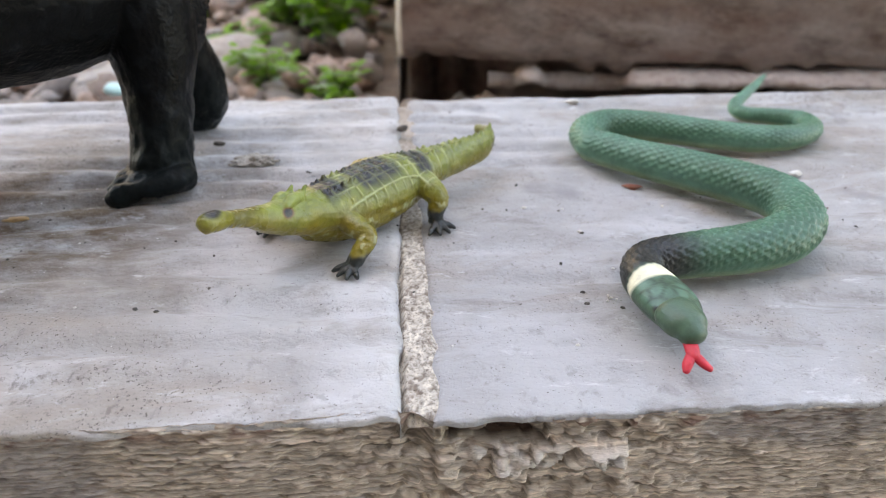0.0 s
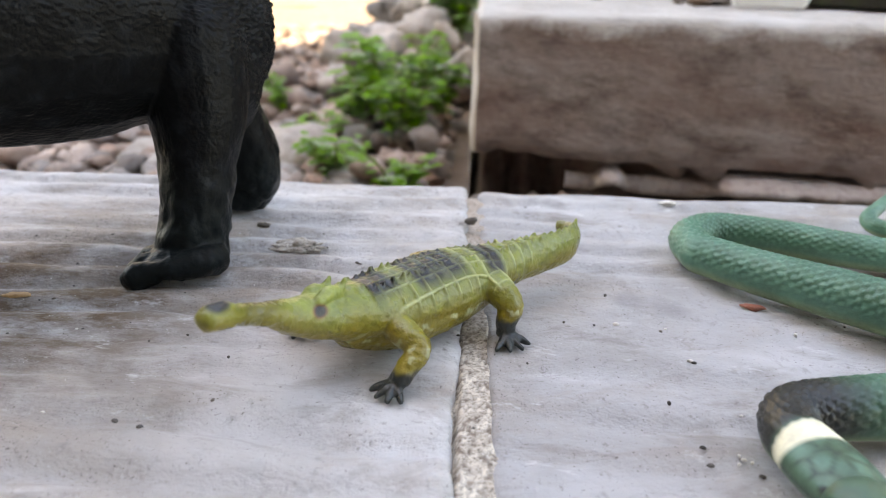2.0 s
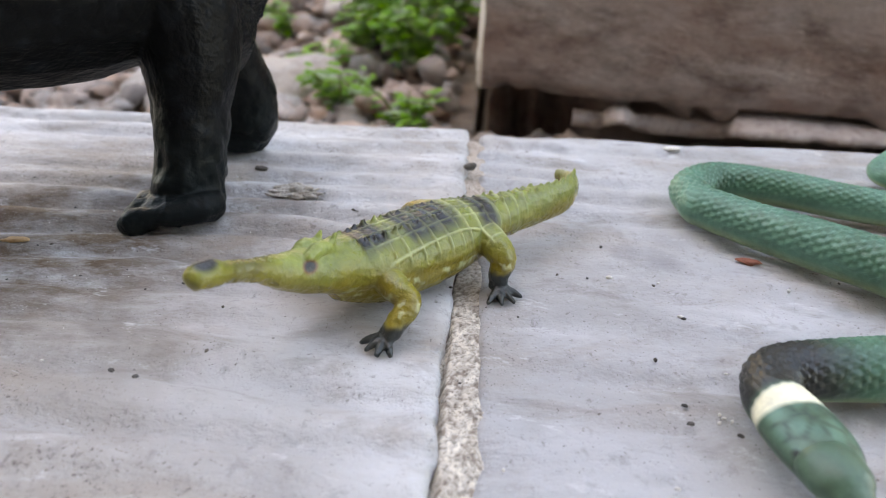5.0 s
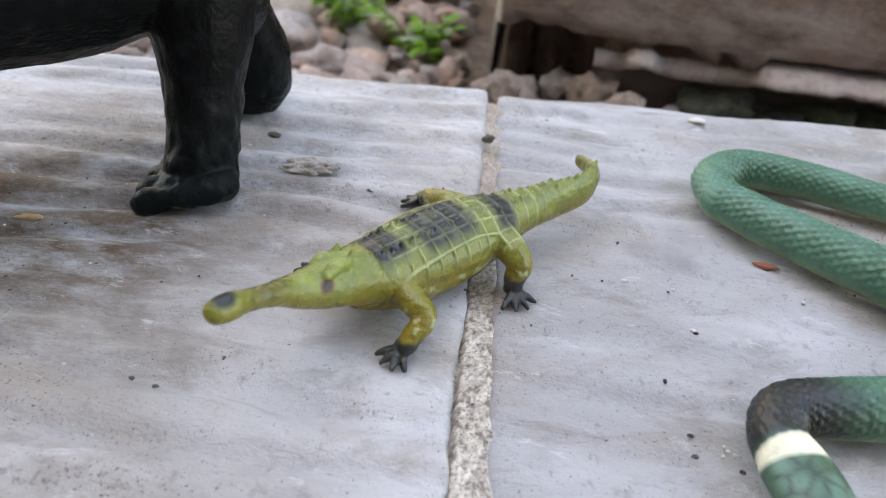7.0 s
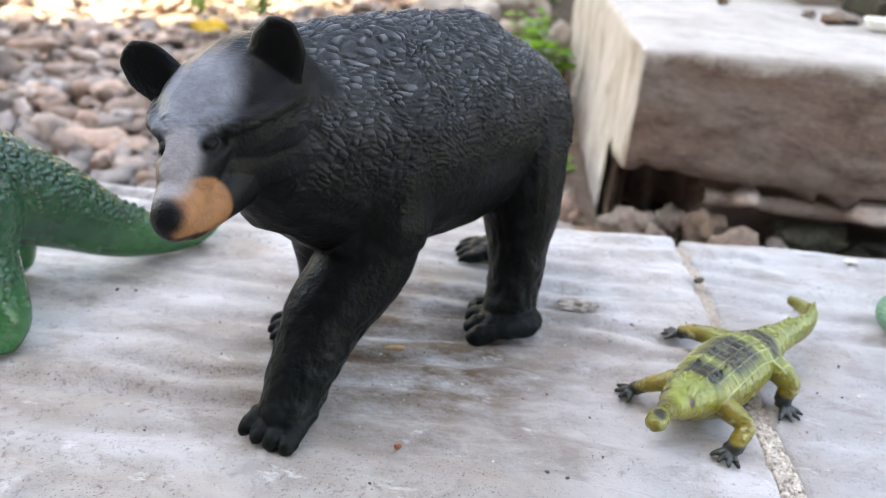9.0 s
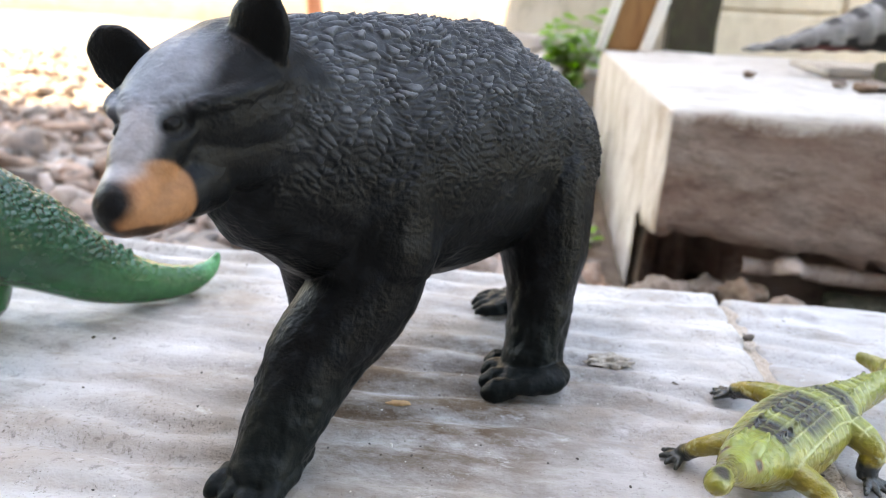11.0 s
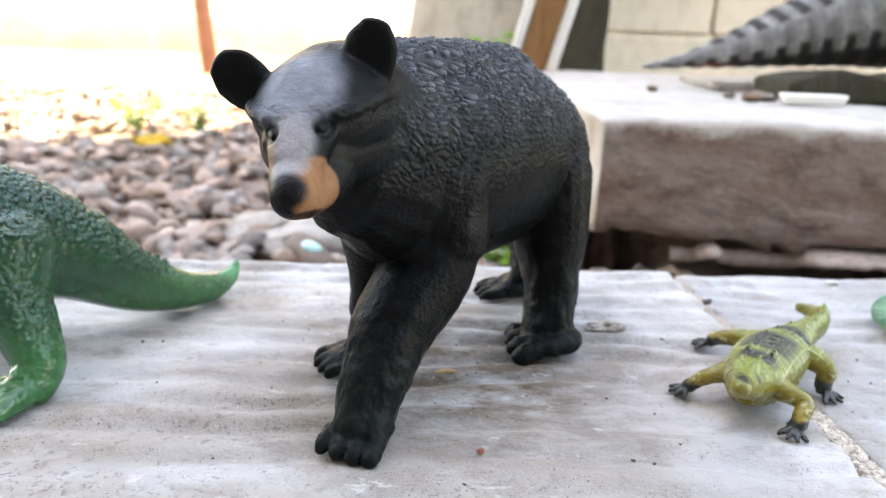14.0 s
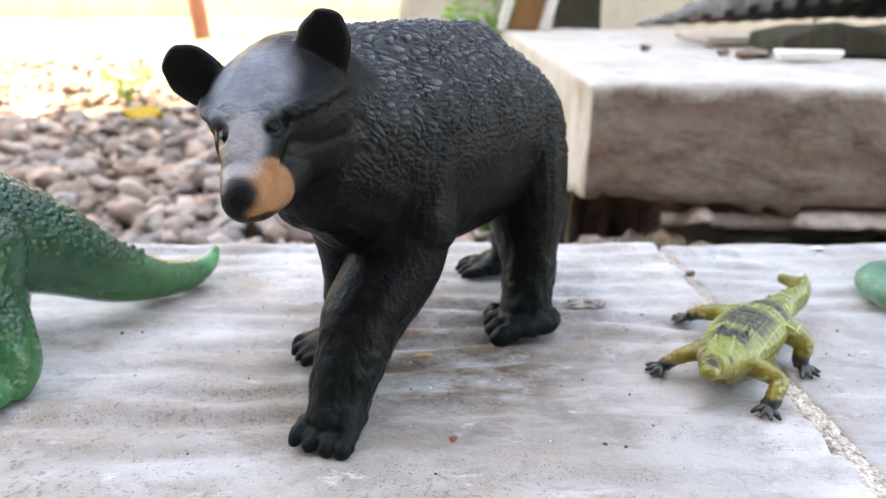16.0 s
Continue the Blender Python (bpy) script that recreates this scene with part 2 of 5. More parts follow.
M_PLANK = mineral("grey_split_plank", (0.44, 0.39, 0.34), (0.33, 0.29, 0.25), (0.16, 0.13, 0.11), 18, 120, 0.85, (0.3, 2, 2), ((120, 0.0012),))
M_LEAF = mineral("fresh_green_leaf", (0.16, 0.34, 0.05), (0.24, 0.45, 0.085), (0.34, 0.52, 0.15), 30, 160, 0.5, (1, 1, 1), ((300, 0.0004),), vary=0.35, island=True)


def translucent(m, share):
    """Thin leaves pass part of the light on to their other side."""
    nt = m.node_tree
    b = nt.nodes["Principled BSDF"]
    tr = nt.nodes.new("ShaderNodeBsdfTranslucent")
    nt.links.new(b.inputs["Base Color"].links[0].from_socket, tr.inputs["Color"])
    mix = nt.nodes.new("ShaderNodeMixShader")
    mix.inputs[0].default_value = share
    nt.links.new(b.outputs[0], mix.inputs[1])
    nt.links.new(tr.outputs[0], mix.inputs[2])
    nt.links.new(mix.outputs[0], nt.nodes["Material Output"].inputs["Surface"])


translucent(M_LEAF, 0.45)
M_STEM = mineral("pale_green_stem", (0.18, 0.25, 0.07), (0.15, 0.2, 0.06), (0.2, 0.15, 0.08), 50, 200, 0.6)
M_YELLOW = mineral("yellow_fallen_leaf", (0.62, 0.42, 0.04), (0.5, 0.3, 0.03), (0.3, 0.17, 0.03), 40, 200, 0.6)
# dim grey for the unseen walls added to block the sun
M_SCREEN = mineral("dim_screen_grey", (0.23, 0.205, 0.185), (0.19, 0.17, 0.152), (0.14, 0.125, 0.11), 4, 30, 0.9)
# paler grey, so that the added floor throws light back
M_BOUNCE = mineral("pale_bounce_grey", (0.42, 0.39, 0.35), (0.35, 0.32, 0.29), (0.28, 0.255, 0.23), 4, 30, 0.9)
M_BEAR = toy("black_bear_paint", 0.38, 0.10, ((1400, 0.00018),), ())
M_CROC = toy("painted_yellow_rubber", 0.30, 0.45, ((700, 0.00035), (1800, 0.00012)), (), 0.30, 0.0)
M_DINO = toy("glossy_green_plastic", 0.20, 0.4, ((1500, 0.00008),), ((700, 0.0006),), 0.45, 0.0)
M_SNAKE = toy("satin_green_rubber", 0.38, 0.5, ((1100, 0.00012),), ())
M_REPTILE = toy("grey_black_rubber", 0.55, 0.4, ((500, 0.0004),), ())


# ---- mesh helpers ----
def obj(name, bm, material, parent=None, smooth=True):
    me = bpy.data.meshes.new(name)
    bm.to_mesh(me)
    bm.free()
    for mt in material if isinstance(material, (list, tuple)) else (material,):
        me.materials.append(mt)
    if smooth:
        me.polygons.foreach_set("use_smooth", [True] * len(me.polygons))
    ob = new(name, me)
    ob.parent = parent
    return ob


def part(name, bm, material, parent, label="", smooth=True):
    return tagged(obj(name, bm, material, parent, smooth), label)


def raw(name, verts, faces, material, parent=None, smooth=True):
    me = bpy.data.meshes.new(name)
    me.from_pydata([tuple(v) for v in verts], [], faces)
    me.update()
    for mt in material if isinstance(material, (list, tuple)) else (material,):
        me.materials.append(mt)
    if smooth:
        me.polygons.foreach_set("use_smooth", [True] * len(me.polygons))
    ob = new(name, me)
    ob.parent = parent
    return ob


def empty(name, m=None):
    ob = new(name)
    if m is not None:
        ob.matrix_world = m
    return ob


def paint_mesh(me, colours, relief=None):
    a = me.color_attributes.new("paint", "FLOAT_COLOR", "POINT")
    c = np.ones((len(me.vertices), 4), np.float32)
    c[:, :3] = colours
    a.data.foreach_set("color", c.ravel())
    if relief is not None:
        r = me.attributes.new("relief", "FLOAT", "POINT")
        r.data.foreach_set("value", np.asarray(relief, np.float32))


def vcoords(me):
    v = np.empty(len(me.vertices) * 3, np.float32)
    me.vertices.foreach_get("co", v)
    return v.reshape(-1, 3).astype(float)


def vnormals(me):
    v = np.empty(len(me.vertices) * 3, np.float32)
    me.vertices.foreach_get("normal", v)
    return v.reshape(-1, 3).astype(float)


def lattice(shape, seed):
    return np.random.RandomState(seed).rand(*shape)


def fnoise(p, seed=0, octaves=3):
    """Smooth value noise in 3D, 0 to 1, for an array of points."""
    out, amp, tot = np.zeros(len(p)), 1.0, 0.0
    q = np.array(p, float)
    for o in range(octaves):
        g = lattice((32, 32, 32), seed * 7 + o)
        i = np.floor(q).astype(int)
        f = q - i
        f = f * f * (3 - 2 * f)
        acc = 0
        for dx in (0, 1):
            for dy in (0, 1):
                for dz in (0, 1):
                    w = (f[:, 0] if dx else 1 - f[:, 0]) * (f[:, 1] if dy else 1 - f[:, 1]) * (f[:, 2] if dz else 1 - f[:, 2])
                    acc = acc + w * g[(i[:, 0] + dx) % 32, (i[:, 1] + dy) % 32, (i[:, 2] + dz) % 32]
        out += amp * acc
        tot += amp
        amp *= 0.5
        q = q * 2.03 + 11.7
    return out / tot


def tilt(p):
    """Turns points, so that the noise shows no upright or level bands."""
    return p @ np.array(Euler((0.61, 0.47, 0.83)).to_matrix()).T


def cells(q, seed):
    """Nearest and second cell centre of jittered cells: both distances and the offset from the nearest."""
    g = [lattice((16, 16, 16), seed * 5 + k) for k in range(3)]
    i = np.floor(q).astype(int)
    f1, f2 = np.full(len(q), 9.0), np.full(len(q), 9.0)
    off = np.zeros((len(q), 3))
    for dx in (-1, 0, 1):
        for dy in (-1, 0, 1):
            for dz in (-1, 0, 1):
                c = i + (dx, dy, dz)
                k = (c[:, 0] % 16, c[:, 1] % 16, c[:, 2] % 16)
                o = q - c - np.stack([g[0][k], g[1][k], g[2][k]], 1)
                d = np.sqrt((o * o).sum(1))
                near = d < f1
                f2 = np.where(near, f1, np.minimum(f2, d))
                f1 = np.where(near, d, f1)
                off[near] = o[near]
    return f1, f2, off


def spline(points, step):
    """Catmull-Rom through rows of any width, sampled about every step (in the units of the first three)."""
    P = np.array(points, float)
    P = np.vstack([2 * P[0] - P[1], P, 2 * P[-1] - P[-2]])
    rows = []
    for k in range(1, len(P) - 2):
        n = max(2, int(np.linalg.norm(P[k + 1, :3] - P[k, :3]) / step))
        for t in np.arange(n) / n:
            rows.append(0.5 * (2 * P[k] + (P[k + 1] - P[k - 1]) * t + (2 * P[k - 1] - 5 * P[k] + 4 * P[k + 1] - P[k + 2]) * t * t
                               + (3 * P[k] - P[k - 1] - 3 * P[k + 1] + P[k + 2]) * t ** 3))
    rows.append(P[-2])
    return np.array(rows)


def limb(verts, faces, points, step=1.5, seg=20, up=(0, 0, 1)):
    """Adds a closed round limb through rows of x, y, z, half width, half height (mm)."""
    R = spline(points, step)
    c, w, h = R[:, :3], np.maximum(R[:, 3], 0.15), np.maximum(R[:, 4], 0.15)
    tan = np.gradient(c, axis=0)
    tan /= np.linalg.norm(tan, axis=1)[:, None] + 1e-9
    # round caps
    caps = []
    for end, sgn in ((0, -1), (-1, 1)):
        r = min(w[end], h[end])
        caps.append([(c[end] + sgn * tan[end] * r * math.sin(a), tan[end], w[end] * math.cos(a), h[end] * math.cos(a)) for a in (0.45, 0.9, 1.3)])
    rings = caps[0][::-1] + list(zip(c, tan, w, h)) + caps[1]
    n0 = len(verts)
    upv = np.array(up, float)
    for cc, tt, ww, hh in rings:
        side = np.cross(tt, upv)
        if np.linalg.norm(side) < 0.15:
            side = np.cross(tt, (0.3, 1, 0))
        side /= np.linalg.norm(side)
        top = np.cross(side, tt)
        for k in range(seg):
            a = 2 * math.pi * k / seg
            verts.append(cc + side * ww * math.cos(a) + top * hh * math.sin(a))
    m = len(rings)
    for i in range(m - 1):
        for k in range(seg):
            a, b = n0 + i * seg + k, n0 + i * seg + (k + 1) % seg
            faces.append((a, b, b + seg, a + seg))
    faces.append(tuple(n0 + k for k in range(seg))[::-1])
    faces.append(tuple(n0 + (m - 1) * seg + k for k in range(seg)))


def fuse(name, verts, faces, voxel, smooth, material):
    """One skin round all limbs (mm in, metres out)."""
    ob = raw(name, np.array(verts) * MM, faces, material)
    md = ob.modifiers.new("skin", "REMESH")
    md.mode, md.voxel_size, md.use_smooth_shade = "VOXEL", voxel * MM, True
    sm = ob.modifiers.new("soft", "SMOOTH")
    sm.factor, sm.iterations = 0.5, smooth
    me = bpy.data.meshes.new_from_object(ob.evaluated_get(bpy.context.evaluated_depsgraph_get()))
    ob.modifiers.clear()
    old = ob.data
    ob.data = me
    bpy.data.meshes.remove(old)
    me.name = name
    me.polygons.foreach_set("use_smooth", [True] * len(me.polygons))
    return ob


def displace(me, amount):
    v, n = vcoords(me), vnormals(me)
    v += n * np.asarray(amount)[:, None]
    me.vertices.foreach_set("co", v.astype(np.float32).ravel())
    me.update()


def smoothstep(a, b, x):
    t = np.clip((x - a) / (b - a), 0, 1)
    return t * t * (3 - 2 * t)


def blend(c, new_c, k):
    return c * (1 - k[:, None]) + np.array(new_c)[None, :] * k[:, None]


def dome(p, centre, r):
    return 1 - smoothstep(0.55, 1.0, np.linalg.norm((p - np.array(centre)) / np.array(r), axis=1))


def along(p, line):
    """For each point: distance along the polyline, signed sideways offset and height over it."""
    L = np.array(line, float)
    best = np.full(len(p), 1e9)
    s_out, d_out, h_out = np.zeros(len(p)), np.zeros(len(p)), np.zeros(len(p))
    s0 = 0.0
    for a, b in zip(L[:-1], L[1:]):
        ab = b - a
        n = np.linalg.norm(ab)
        t = np.clip(((p - a) @ ab) / n ** 2, 0, 1)
        q = a + t[:, None] * ab
        d = np.linalg.norm(p - q, axis=1)
        u = ab / n
        side = np.cross(u, (0, 0, 1))
        side /= np.linalg.norm(side)
        k = d < best
        best[k] = d[k]
        s_out[k] = (s0 + t * n)[k]
        d_out[k] = ((p - q) @ side)[k]
        h_out[k] = (p - q)[k, 2]
        s0 += n
    return s_out, d_out, h_out


def box(bm, x0, x1, y0, y1, z0, z1, bevel=0.0, seg=2):
    m = Matrix.Translation(((x0 + x1) / 2, (y0 + y1) / 2, (z0 + z1) / 2)) @ Matrix.Diagonal((x1 - x0, y1 - y0, z1 - z0, 1))
    r = bmesh.ops.create_cube(bm, size=1, matrix=m)
    if bevel:
        es = list({e for v in r["verts"] for e in v.link_edges})
        bmesh.ops.bevel(bm, geom=es, offset=bevel, segments=seg, affect="EDGES", profile=0.5)


def rock_mesh(seed, sx, sy, sz, sub=2, rough=0.25, freq=1.3):
    bm = bmesh.new()
    bmesh.ops.create_icosphere(bm, subdivisions=sub, radius=1)
    p = np.array([v.co[:] for v in bm.verts])
    r = 1 + rough * (fnoise(p * freq + 40 + seed * 3.1, seed % 5 + 1, 2) - 0.5) * 2
    for v, k in zip(bm.verts, r):
        v.co = (v.co.x * k * sx, v.co.y * k * sy, v.co.z * k * sz)
    return bm


# ---- the ledge that the toys stand on ----
# the second cap lies a little lower than the first
STEP = -0.0014
LEDGE = Matrix.Translation((0.001, 0.070, 0)) @ Matrix.Rotation(radians(6), 4, "Z")


def ledge_relief(u, v, ridged, seed):
    p = np.stack([u / 0.020, v / 0.006, np.full_like(u, seed)], 1)
    q = np.stack([u / 0.004, v / 0.003, np.full_like(u, seed + 9)], 1)
    drift = (fnoise(np.stack([u / 0.045, v / 0.035, np.full_like(u, seed + 3)], 1), 3, 3) - 0.5) * 0.013
    ridge = np.sin(2 * np.pi * (v + drift) / 0.0105)
    soft = fnoise(np.stack([u / 0.045, v / 0.02, np.full_like(u, seed + 5)], 1), 4, 2)
    z = ridged * 0.0012 * (ridge + 0.25 * np.sin(4 * np.pi * (v + drift) / 0.0105 + 1.1)) * (0.25 + 1.15 * smoothstep(0.25, 0.75, soft))
    z += (fnoise(p, 1, 3) - 0.5) * 0.0014 + (fnoise(q, 2, 2) - 0.5) * 0.0005
    return z - 0.0006


def slab(name, u0, u1, depth, ridged, seed, label, seam_end, material, drop=0.0):
    us = np.concatenate([[u0, u0, u0 + 0.0006], np.arange(u0 + 0.0015, u1 - 0.001, 0.00115), [u1 - 0.0006, u1, u1]])
    vs = np.concatenate([[0, 0, 0.0006], np.arange(0.0015, depth - 0.001, 0.00115), [depth - 0.0006, depth, depth]])
    du = np.zeros(len(us))
    dv = np.zeros(len(vs))
    du[[0, 1, 2]] = du[[-1, -2, -3]] = (-0.006, -0.0014, -0.0004)
    dv[[0, 1, 2]] = (-0.0012, -0.00015, -0.00005)
    dv[[-1, -2, -3]] = (-0.006, -0.0006, -0.0002)
    U, V = np.meshgrid(us, vs, indexing="ij")
    D = np.minimum(du[:, None], dv[None, :])
    u, v, d = U.ravel(), V.ravel(), D.ravel()
    z = ledge_relief(u, v, ridged * smoothstep(0, 0.05, v) * 0.7 + ridged * 0.3, seed) + d
    # worn, wandering edges
    w = fnoise(np.stack([np.round(u / 0.001) * 0.001 / 0.006, np.round(v / 0.001) * 0.001 / 0.006, u * 0 + seed], 1), 5, 3) - 0.5
    e = np.exp(-v / 0.002)
    v = v + e * (w * 0.0012 + (fnoise(np.stack([u / 0.0022, u * 0, u * 0 + seed], 1), 8, 2) - 0.5) * 0.0009)
    seam = np.abs(u - seam_end)
    taper = smoothstep(0.03, 0.09, v) * 0.0011
    u = u + np.exp(-seam / 0.002) * (w * 0.0018 + taper * -np.sign(seam_end))
    ny = len(vs)
    a = (np.arange(len(us) - 1)[:, None] * ny + np.arange(ny - 1)[None, :]).ravel()
    ob = raw(name, np.stack([u, v, z], 1), [(int(k), int(k + ny), int(k + ny + 1), int(k + 1)) for k in a], material)
    ob.matrix_world = Matrix.Translation((0, 0, drop)) @ LEDGE
    return tagged(ob, label, "slab", kind="structure")


slab("ledge_slab_1", -0.42, -0.0024, 0.1425, 1.0, 11, "grey cement cap with wavy ridges and rubbed-in soil", -0.0024, M_SLAB)
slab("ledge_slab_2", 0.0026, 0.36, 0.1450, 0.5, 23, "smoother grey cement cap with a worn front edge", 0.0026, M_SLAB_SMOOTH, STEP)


def seam_strip():
    us = np.linspace(-0.0042, 0.0046, 40)
    vs = np.arange(0.0006, 0.1385, 0.0003)
    U, V = np.meshgrid(us, vs, indexing="ij")
    u, v = U.ravel(), V.ravel()
    n = fnoise(np.stack([u / 0.0007, v / 0.0008, u * 0 + 3], 1), 6, 3)
    big = fnoise(np.stack([u / 0.004, v / 0.005, u * 0 + 8], 1), 7, 2)
    fade = smoothstep(0.045, 0.09, v)
    pits = smoothstep(0.40, 0.32, n)
    z = -0.0007 + 0.00008 * (n - 0.5) - 0.0004 * fade + 0.0004 * (big - 0.5) - 0.00012 * pits
    z -= 0.0012 * np.exp(-((u + 0.0022 - 0.0008 * (big - 0.5)) / 0.00045) ** 2) * (1 - 0.6 * fade)
    z -= 0.003 * np.exp(-((v + 0.001) / 0.002) ** 2) + 0.0012 * smoothstep(-0.0020, -0.0025, u) + 0.0006 * smoothstep(0.0030, 0.0038, u)
    ny = len(vs)
    a = (np.arange(len(us) - 1)[:, None] * ny + np.arange(ny - 1)[None, :]).ravel()
    ob = raw("mortar_joint", np.stack([u, v, z], 1), [(int(k), int(k + ny), int(k + ny + 1), int(k + 1)) for k in a], M_MORTAR)
    c = np.ones((len(u), 3)) * np.array((0.80, 0.78, 0.76))
    c = blend(c, (1.05, 1.03, 0.99), smoothstep(0.52, 0.62, n))
    c = blend(c, (0.45, 0.40, 0.37), pits)
    c = blend(c, (0.62, 0.57, 0.54), fade * 0.85)
    paint_mesh(ob.data, c)
    ob.matrix_world = Matrix.Translation((0, 0, STEP)) @ LEDGE
    tagged(ob, "crumbling cream mortar joint between the cement caps", "joint", kind="structure")


seam_strip()


def ledge_wall():
    bm = bmesh.new()
    box(bm, -0.42, 0.36, 0.010, 0.1375, -0.34, -0.0075)
    wall = obj("ledge_wall", bm, M_FACE, None, False)
    paint_mesh(wall.data, np.ones((len(wall.data.vertices), 3)))
    wall.matrix_world = LEDGE
    tagged(wall, "low tan cement wall under the caps", "wall", kind="structure")
    us = np.concatenate([np.arange(-0.42, -0.075, 0.0016), np.arange(-0.075, 0.085, 0.0005), np.arange(0.085, 0.36, 0.0016)])
    zs = np.concatenate([[-0.0004], np.arange(-0.0006, -0.026, -0.00016), np.arange(-0.0265, -0.050, -0.0016), np.linspace(-0.052, -0.34, 26)])
    U, Z = np.meshgrid(us, zs, indexing="ij")
    u, z = U.ravel(), Z.ravel()
    flat = u * 0
    bend = fnoise(np.stack([u / 0.03, z / 0.02, flat], 1), 4, 2)
    lumps = fnoise(np.stack([u / 0.012, z / 0.008, flat + 4], 1), 2, 3)
    grit = fnoise(np.stack([u / 0.0012, z / 0.0010, flat + 6], 1), 3, 2)

    def flakes(du, dz, seed):
        """Ragged flakes of about du by dz: a height for each, and how near its rim lies."""
        q = np.stack([u / du, z / dz + bend * 1.1, flat + 0.5], 1) + 30
        f1, f2, off = cells(q, seed)
        return fnoise((q - off) * 2.3, seed + 2, 1), smoothstep(0.0, 0.12, f2 - f1)

    strata, rim = flakes(0.0075, 0.00042, 5)
    sheets, rim2 = flakes(0.0070, 0.0021, 6)
    chunks, rim3 = flakes(0.0030, 0.0022, 7)
    broken = np.exp(-((u - 0.016) / 0.030) ** 4 - ((z + 0.010) / 0.013) ** 4) * smoothstep(0.30, 0.50, lumps + 0.15)
    out = (lumps - 0.5) * 0.0012 + (1 - broken) * ((strata - 0.5) * 0.00085 + (sheets - 0.5) * 0.0010 - 0.0003 * (1 - rim)) + broken * ((chunks - 0.5) * 0.0030 - 0.0006 * (1 - rim3)) + (grit - 0.5) * 0.00055
    ragged = (lumps - 0.5) * 0.004 + (chunks - 0.5) * 0.002
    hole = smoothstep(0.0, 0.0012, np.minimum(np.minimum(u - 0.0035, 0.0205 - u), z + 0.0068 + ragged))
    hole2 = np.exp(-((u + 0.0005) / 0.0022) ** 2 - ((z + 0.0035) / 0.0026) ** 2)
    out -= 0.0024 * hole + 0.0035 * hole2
    cream = smoothstep(0.0, 0.0015, np.minimum(np.minimum(u - 0.0075, 0.0335 - u), 0.0030 - np.abs(z + 0.0088 + ragged * 0.4))) * smoothstep(0.40, 0.46, chunks)
    knobs = fnoise(np.stack([u / 0.0036, z / 0.0030, flat + 12], 1), 9, 3)
    out += (0.0006 + 0.0036 * (knobs - 0.35)) * cream + 0.0020 * (knobs - 0.5) * broken
    ny = len(zs)
    a = (np.arange(len(us) - 1)[:, None] * ny + np.arange(ny - 1)[None, :]).ravel()
    face = raw("plaster_face", np.stack([u, 0.0004 - out, z + (STEP - 0.0004) * smoothstep(-0.002, 0.003, u) - 0.0002], 1), [(int(k), int(k + 1), int(k + ny + 1), int(k + ny)) for k in a], M_FACE, wall)
    c = np.ones((len(u), 3)) * np.array((0.97, 0.93, 0.90)) * (0.42 + 1.05 * strata)[:, None]
    stain = fnoise(np.stack([u / 0.03, z / 0.015, flat + 7], 1), 5, 2)
    c = blend(c, (0.62, 0.64, 0.72), smoothstep(0.46, 0.62, stain) * 0.7)
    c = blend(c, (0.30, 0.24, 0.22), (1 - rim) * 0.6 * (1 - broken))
    c = c * (0.72 + 0.56 * grit)[:, None]
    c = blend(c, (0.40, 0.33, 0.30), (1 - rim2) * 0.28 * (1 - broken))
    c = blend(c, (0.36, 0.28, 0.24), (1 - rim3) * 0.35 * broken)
    c = blend(c, (1.12, 1.16, 1.22), cream * 0.9)
    # dark soil and the hollow's shade, painted in since its relief is shallow
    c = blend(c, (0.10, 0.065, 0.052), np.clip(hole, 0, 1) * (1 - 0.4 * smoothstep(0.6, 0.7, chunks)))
    c = blend(c, (0.42, 0.27, 0.25), np.exp(-((z + 0.0022) / 0.0016) ** 2) * smoothstep(0.46, 0.60, lumps * 0.5 + chunks * 0.5) * (1 - hole) * 0.8)
    c = blend(c, (1.15, 1.16, 1.20), np.exp(-((z + 0.0012) / 0.0007) ** 2) * smoothstep(0.45, 0.6, grit) * (1 - hole))
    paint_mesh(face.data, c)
    tagged(face, "layered flaking tan plaster with a broken hollow")


ledge_wall()


# ---- kerb behind, with rubble under it ----
def rough_block(name, x0, x1, y0, y1, z0, z1, step, amp, mats, parent=None, skew=0.0, seed=1):
    """A worn masonry block; materials: front, top, side."""
    bm = bmesh.new()
    box(bm, x0, x1, y0, y1, z0, z1, 0.004, 3)
    for axis, lo, hi in ((0, x0, x1), (1, y0, y1), (2, z0, z1)):
        c = lo + step
        while c < hi - step * 0.3:
            g = bm.verts[:] + bm.edges[:] + bm.faces[:]
            n = Vector((0, 0, 0))
            n[axis] = 1
            bmesh.ops.bisect_plane(bm, geom=g, plane_co=n * c, plane_no=n)
            c += step
    p = np.array([v.co[:] for v in bm.verts])
    bm.normal_update()
    r = (fnoise(p / 0.03 + 20, seed, 3) - 0.5) * amp + (fnoise(p / 0.009 + 20, seed + 1, 2) - 0.5) * amp * 0.45
    for v, k in zip(bm.verts, r):
        v.co += v.normal * float(k)
        v.co.x += skew * (v.co.y - y0)
    for f in bm.faces:
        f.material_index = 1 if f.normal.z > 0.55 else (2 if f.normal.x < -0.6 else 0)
    return obj(name, bm, mats, parent)


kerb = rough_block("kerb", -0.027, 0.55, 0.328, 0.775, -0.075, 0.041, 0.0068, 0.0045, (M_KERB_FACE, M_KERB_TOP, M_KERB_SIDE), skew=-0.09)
kv = vcoords(kerb.data)
bite = fnoise(kv / 0.016 + 30, 6, 3)
